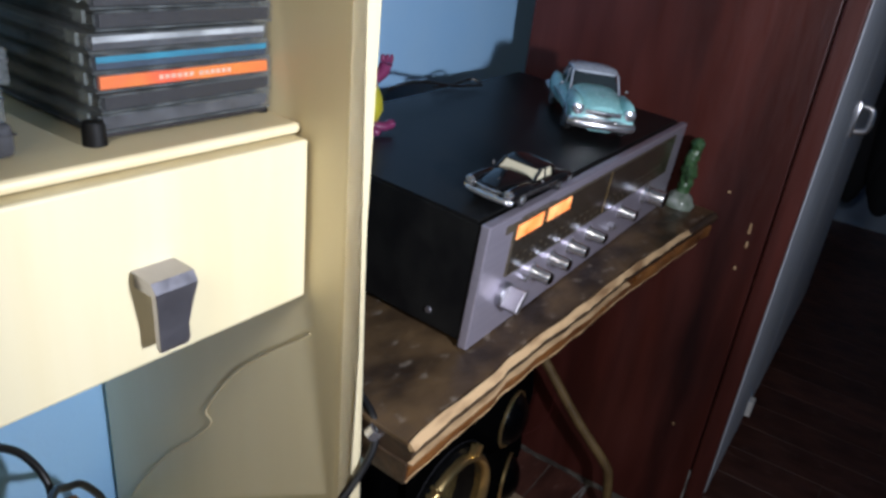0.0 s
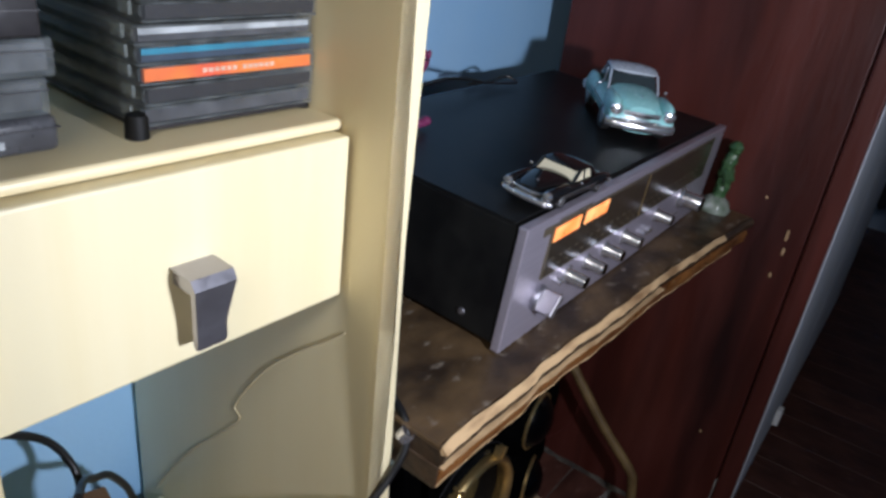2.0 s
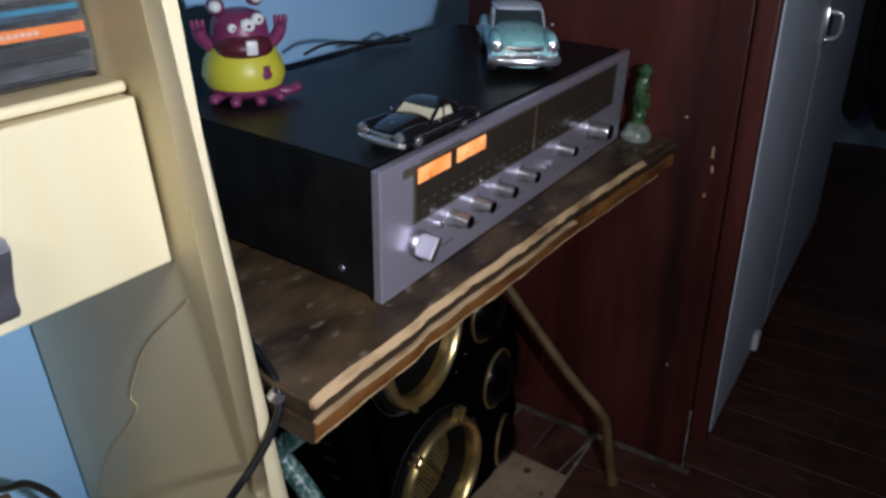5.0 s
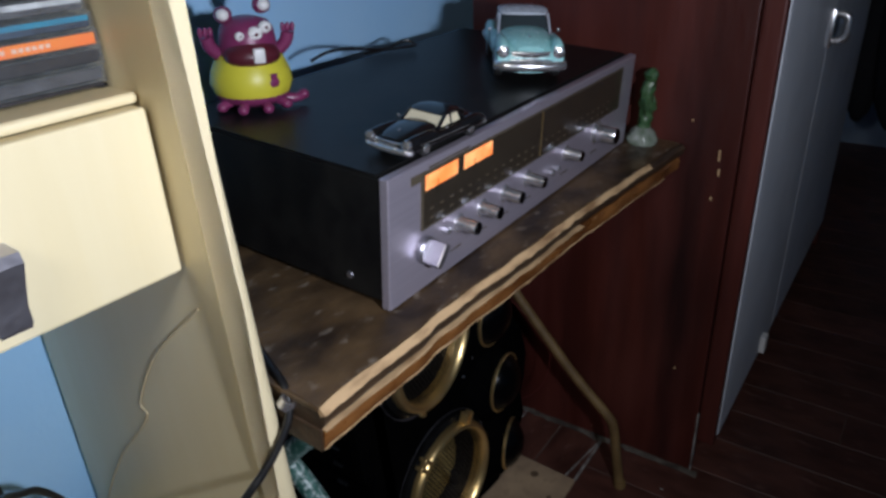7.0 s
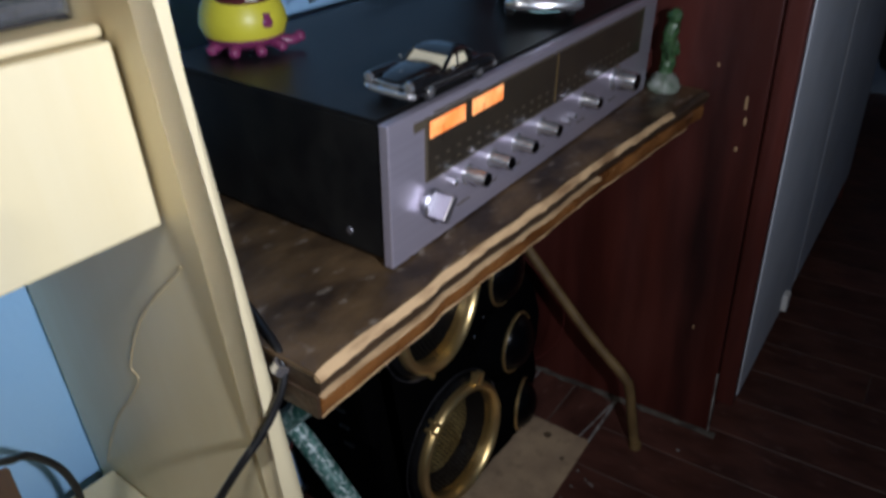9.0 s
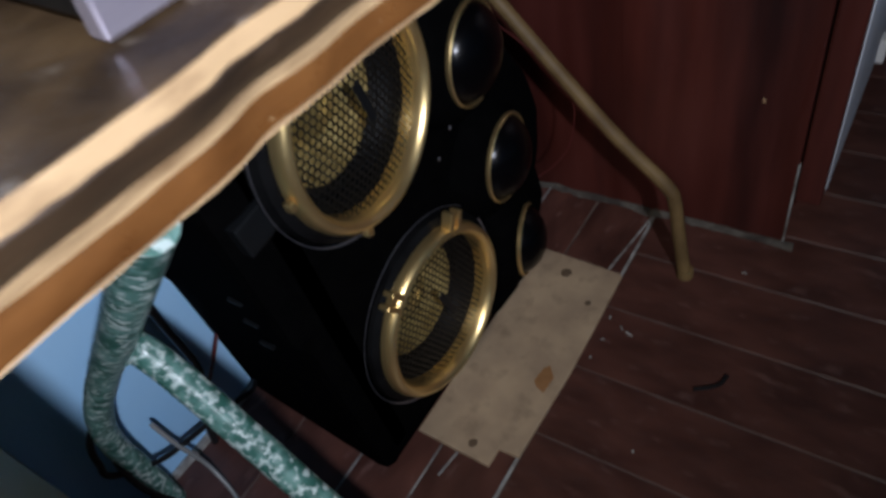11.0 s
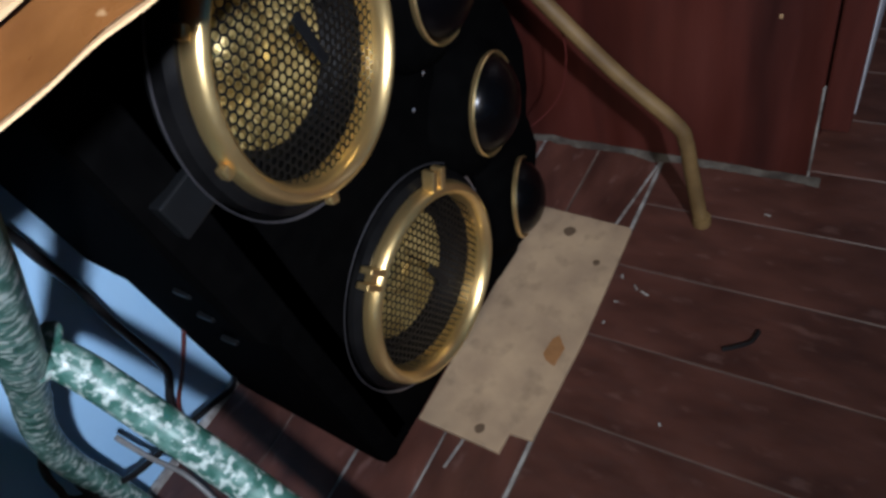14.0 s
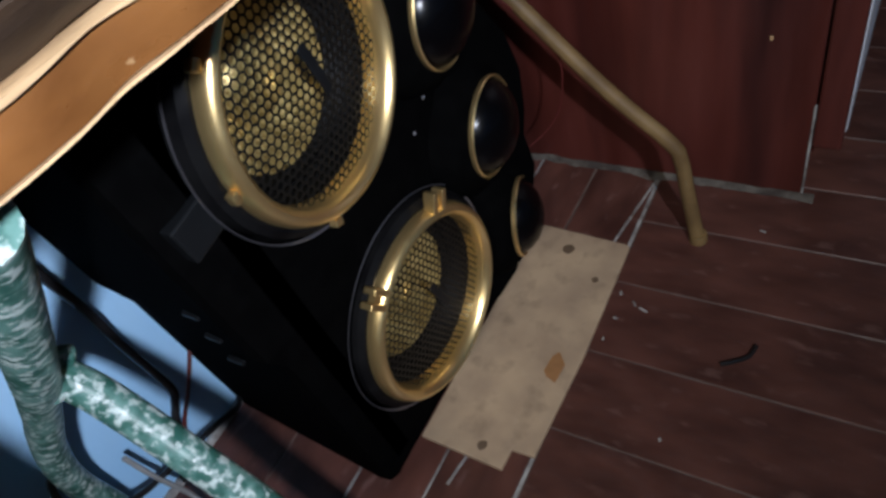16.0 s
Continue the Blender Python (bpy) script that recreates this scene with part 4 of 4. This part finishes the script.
tagged(part("hanging_cable", tube([(-0.02, 0.20, 0.612), (-0.085, 0.11, 0.607), (-0.104, 0.06, 0.606), (-0.117, 0.025, 0.602), (-0.126, 0.000, 0.594), (-0.1325, -0.0075, 0.576), (-0.146, -0.0065, 0.556), (-0.161, -0.003, 0.540), (-0.178, 0.004, 0.522), (-0.205, 0.03, 0.47), (-0.225, 0.08, 0.40), (-0.24, 0.13, 0.345), (-0.26, 0.2, 0.330)], 0.0031, 10), M_CABLE, smooth=True), "black cable looped round the shelf panel's edge", "cable")
clip = lathe([(0.0046, -0.004), (0.0068, -0.004), (0.0068, 0.004), (0.0046, 0.004)], 20, pose(-0.1295, -0.0045, 0.585, 28, 20, 0))
tagged(part("cable_clip", clip, M_ALU, smooth=True), "small grey metal clip round the cable", "clip")

# ---- cream shelf unit ----
unit = thing("shelf_unit", pose(0, 0, 0), "cream laminate shelf unit with a drawer", "shelf unit")


def taper(bm, x):
    """The panel's outer face draws in a little towards its top."""
    for v in bm.verts:
        if v.co.x > x:
            v.co.x -= 0.05 * (v.co.z - 0.62)
    return bm


unit.matrix_world = pose(-0.160, 0.040, 0, 0, 0, -3.0) @ pose(0.160, -0.040, 0)
part("side_panel", taper(box(-0.158, 0.000, 0.0, -0.1335, 0.350, 1.35, 0.011, 6), -0.146), M_CREAM, unit)
part("side_panel", box(-0.410, 0.000, 0.0, -0.385, 0.32, 1.35, 0.008, 5), M_CREAM, unit)
part("drawer_shelf", box(-0.384, 0.049, 0.8105, -0.159, 0.299, 0.8175, 0.003, 3), M_CREAM, unit)
part("lower_shelf", box(-0.384, 0.006, 0.305, -0.159, 0.299, 0.325, 0.003), M_CREAM, unit)
part("top_shelf", box(-0.384, 0.006, 1.33, -0.159, 0.299, 1.348, 0.003), M_CREAM, unit)
drawer = part("drawer", box(-0.3835, 0.040, 0.698, -0.1610, 0.056, 0.8095, 0.002), M_CREAM2, unit, "cream wood-grained drawer front")
part("drawer_box", box(-0.375, 0.057, 0.71, -0.17, 0.29, 0.80), M_CREAM, drawer)
hs = []
for z, w, y, d in ((0.7600, 0.0125, 0.036, 0.006), (0.7595, 0.0128, 0.021, 0.010), (0.754, 0.0125, 0.0175, 0.004), (0.741, 0.0108, 0.020, 0.004), (0.727, 0.0092, 0.0225, 0.004), (0.718, 0.0092, 0.022, 0.004), (0.7145, 0.0080, 0.023, 0.003)):
    hs.append([(-0.272 - w, y, z), (-0.272 + w, y, z), (-0.272 + w, y + d, z - 0.001), (-0.272 - w, y + d, z - 0.001)])
hd = loft(hs)
box(-0.283, 0.024, 0.749, -0.261, 0.0405, 0.7585, 0.001, bm=hd)
part("handle", hd, M_STEEL, drawer, "tapered satin steel pull handle", True)

# ---- discs on the shelf ----
Z0 = 0.8216
CW = 0.90   # the cases are slim ones
TURN = -3.0


def disc_case(m, spine, tray, label, strip=None):
    c = thing("disc_case", m, label, "disc case", "stacked disc cases")
    # the spine faces -y; width 125 mm, depth 142 mm
    part("tray", box(-0.0575, -0.064, 0.0018, 0.055, 0.066, 0.0080, 0.0005), tray, c)
    part("lid", box(-0.0625, -0.071, 0.0086, 0.0625, 0.071, 0.0100, 0.0004), M_CLEAR, c, "clear plastic lid")
    part("bottom", box(-0.0625, -0.071, 0.0, 0.0625, 0.071, 0.0014, 0.0004), M_CLEAR, c, "clear plastic back")
    sp = part("spine", box(-0.0590, -0.0695, 0.0016, 0.0605, -0.0665, 0.0084, 0.0003), spine, c)
    if strip is not None:
        part("spine_strip", box(-0.0590, -0.0698, 0.0052, 0.0605, -0.0693, 0.0083), strip, sp, "bright printed strip, pale where it paints a highlight")
    part("spine_cover", box(-0.0625, -0.0712, 0.0014, 0.0625, -0.0699, 0.0086, 0.0002), M_COVER, c, "clear spine edge")
    for s in (1, -1):
        part("side_wall", box(s * 0.0618 - 0.0007, -0.069, 0.0026, s * 0.0618 + 0.0007, 0.071, 0.0080, 0.0002), M_CLEAR, c, "clear plastic side wall")
        for u in (-0.058, 0.048):
            part("hinge_lug", box(s * 0.0605 - 0.0012, u, 0.0018, s * 0.0605 + 0.0012, u + 0.010, 0.0084, 0.0004), M_HINGE, c, "cloudy plastic hinge")
    c.scale = (CW, 1, 1)
    return c, sp


kinds = [
    (M_SMOKE, M_TRAY, None, "clear disc case with a smoky grey spine in a stack", 0.000, 0.0),
    (M_TRAY, M_TRAY, None, "clear disc case with a black spine in a stack", 0.001, 0.8),
    (M_ORANGE, M_SMOKE, None, "clear disc case with an orange printed spine", 0.002, -0.6),
    (M_NAVY, M_SMOKE, M_BLUESPINE, "clear disc case with a blue printed spine", 0.0, -0.3),
    # The pale strip paints the highlights along this clear case's edge.
    (M_SMOKE, M_GREYCASE, M_PALESTRIP, "clear disc case with a pale highlight painted on its spine", -0.003, 0.5),
    (M_TRAY, M_SMOKE, None, "clear disc case with a black spine in a stack", 0.002, 1.0),
    (M_TRAY, M_GREYCASE, None, "clear disc case with a black spine in a stack", 0.001, 0.3),
    (M_SMOKE, M_TRAY, None, "clear disc case with a smoky grey spine in a stack", 0.0, -0.8),
    (M_NAVY, M_TRAY, M_BLUESPINE, "clear disc case with a blue printed spine", 0.002, 0.2),
    (M_TRAY, M_TRAY, None, "clear disc case with a black spine in a stack", 0.0, 0.0),
]
STACK = pose(-0.2121, 0.150, 0, 0, 0, TURN)
for i, (sp, tr, strip, lab, dx, a) in enumerate(kinds):
    c, spn = disc_case(STACK @ pose(dx, 0.4 * dx, Z0 + 0.0104 * i, 0, 0, a), sp, tr, lab, strip)
    if sp is M_ORANGE:
        for k in range(12):
            x = -0.022 + k * 0.0042 + (0.003 if k > 5 else 0)
            part("print_bar", box(x, -0.0698, 0.0038, x + 0.0030, -0.0694, 0.0062), M_PRINTW, spn)
stand = thing("disc_stand", STACK, "low disc tray with black rubber feet on the shelf", "disc stand")
part("plate", box(-0.055, -0.0695, Z0 - 0.0028, 0.055, 0.0705, Z0 - 0.0004, 0.0006), M_TRAY, stand)
for s in (1, -1):
    for u in (1, -1):
        near = s < 0 and u < 0
        x = s * 0.0535 - (0.0065 if near else 0.0)
        y = u * 0.066 - (0.0065 if near else 0.0)
        part("rubber_foot", lathe([(0, 0.0), (0.0062, 0.0), (0.0058, 0.010), (0.0050, 0.0122), (0, 0.0125)] if near else [(0, 0), (0.004, 0), (0.004, 0.0016), (0, 0.0016)], 18, Matrix.Translation((x, y, 0.8178))), M_RUBBER, stand, "", True)


def tape_case(m, shell, inlay, label, soft=0.0014):
    """A tape cassette case lying flat, its short end towards -y."""
    c = thing("tape_case", m, label, "tape case", "stacked tape cases")
    part("inlay", box(-0.0325, -0.0515, 0.0022, 0.0325, 0.0515, 0.0148, 0.0006), inlay, c)
    part("shell", box(-0.0345, -0.0545, 0.0, 0.0345, 0.0545, 0.0172, soft, 3), shell, c, "", True)
    part("lid_joint", box(-0.0348, -0.0548, 0.0112, 0.0348, 0.030, 0.0118), M_TRAY, c, "dark joint of the lid")
    part("label_strip", box(-0.004, -0.0550, 0.0046, 0.010, -0.0546, 0.0080), M_PALESTRIP, c, "faded pale label")
    return c


for i, (sh, inl, lab, dx, soft) in enumerate((
        (M_SMOKE, M_SMOKE, "rounded grey tape case at the stack's foot", 0.0, 0.004),
        (M_CLEAR, M_TRAY, "clear tape case with a dark inlay", -0.0037, 0.0014),
        (M_CLEAR, M_SMOKE, "clear tape case with a grey inlay", 0.0015, 0.0014),
        (M_TRAY, M_TRAY, "black plastic tape case in a stack", -0.0036, 0.0014),
        (M_CLEAR, M_GREYCASE, "clear tape case with a pale inlay", -0.0038, 0.0014),
        (M_TRAY, M_TRAY, "black plastic tape case in a stack", -0.001, 0.0014))):
    tape_case(pose(-0.3445 + dx, 0.1390, 0.8178 + 0.0174 * i, 0, 0, TURN + (0.7 if i % 2 else -0.4)), sh, inl, lab, soft)

# ---- lower shelf: wooden box and leads ----
wb = thing("wooden_box", pose(-0.312, 0.148, 0.3258, 0, 0, -14), "brown wooden box with leads on the lower shelf", "box")
part("body", box(-0.042, -0.07, 0, 0.042, 0.07, 0.142, 0.003), M_BROWNBOX, wb)
part("lid", box(-0.045, -0.073, 0.143, 0.045, 0.073, 0.152, 0.003), M_BROWNBOX, wb, "darker brown lid")
tagged(part("lead", tube([(-0.378, 0.25, 0.50), (-0.345, 0.27, 0.533), (-0.318, 0.272, 0.527), (-0.290, 0.272, 0.515), (-0.262, 0.270, 0.490), (-0.251, 0.255, 0.458), (-0.262, 0.23, 0.435), (-0.255, 0.25, 0.38), (-0.25, 0.26, 0.331)], 0.0036, 10), M_CABLE, smooth=True), "black lead arching behind the wooden box", "cable")
tagged(part("lead", tube([(-0.275, 0.205, 0.4815), (-0.255, 0.235, 0.465), (-0.238, 0.25, 0.447), (-0.220, 0.258, 0.432), (-0.201, 0.262, 0.395), (-0.195, 0.265, 0.35), (-0.205, 0.268, 0.3295)], 0.0036, 10), M_CABLE, smooth=True), "black lead hanging from the wooden box", "cable")
tagged(part("thin_lead", tube([(-0.1585, 0.037, 0.6673), (-0.1578, 0.0497, 0.6557), (-0.156, 0.0841, 0.627), (-0.1539, 0.1243, 0.5874), (-0.1518, 0.1634, 0.5302), (-0.1521, 0.158, 0.5173), (-0.1505, 0.1888, 0.4805), (-0.1484, 0.2298, 0.4382), (-0.1458, 0.2794, 0.3734), (-0.1442, 0.309, 0.3284)], 0.0009, 8), M_TAN, smooth=True), "thin cream lead hanging inside the shelf unit", "cable")

# ---- floor: slab, planks and pale joints ----
floor = tagged(part("floor", box(-3.1, -3.1, -0.12, 2.7, 0.47, 0.0034), M_GROUT), "red-stained plank floor with worn joints", "floor", kind="structure")
ME = {}


def plank(w, l, m):
    key = (round(w, 4), round(l, 3))
    if key not in ME:
        b = box(-w / 2, -l / 2, 0.0, w / 2, l / 2, 0.0045, 0.0007, 1)
        me = bpy.data.meshes.new("plank")
        b.to_mesh(me)
        b.free()
        me.materials.append(M_PLANK)
        ME[key] = me
    ob = new("plank", ME[key])
    ob.parent = floor
    ob.matrix_local = m
    return ob


P = 0.0955
for i in range(-34, 25):
    x = 0.2645 + P * i
    cut = random.uniform(0.35, 0.7)
    for y0, y1 in ((0.010, -cut), (-cut, -1.55), (-1.55, -2.98)):
        l = round(y0 - y1 - 0.0016, 3)
        plank(P - 0.0016, l, pose(x, (y0 + y1) / 2, 0))
for j, (y0, y1) in enumerate(((0.0145, 0.0915), (0.0945, 0.166), (0.169, 0.255), (0.257, 0.349))):
    for i in range(-1, 2):
        x = -0.11 + 1.38 * i + 0.2 * (j % 2)
        plank(y1 - y0, 1.378, pose(x, (y0 + y1) / 2, 0, 0, 0, 90))
    plank(y1 - y0, 0.80, pose(-2.582 + 0.2 * (j % 2), (y0 + y1) / 2, 0, 0, 0, 90))
jm = bmesh.new()
box(-1.5, 0.0105, 0.0, 0.5845, 0.014, 0.0042, bm=jm)
box(-1.5, 0.0922, 0.0, 0.16, 0.0938, 0.0042, bm=jm)
box(-1.5, 0.1663, 0.0, 0.5845, 0.1687, 0.0042, bm=jm)
b = box(0, -0.0014, 0.0044, 0.46, 0.0014, 0.0050)
b.transform(pose(0.582, 0.013, 0, 0, 0, 172))
join(jm, b)
part("pale_joint", jm, M_WHITE_JOINT, floor, "pale filler in the floor joints")
part("pale_joint", tube([(-0.6, 0.345, 0.004), (0.2, 0.346, 0.004), (0.5, 0.345, 0.004)], 0.006, 8), M_WHITE_JOINT, floor, "pale mortar at the wall's foot")
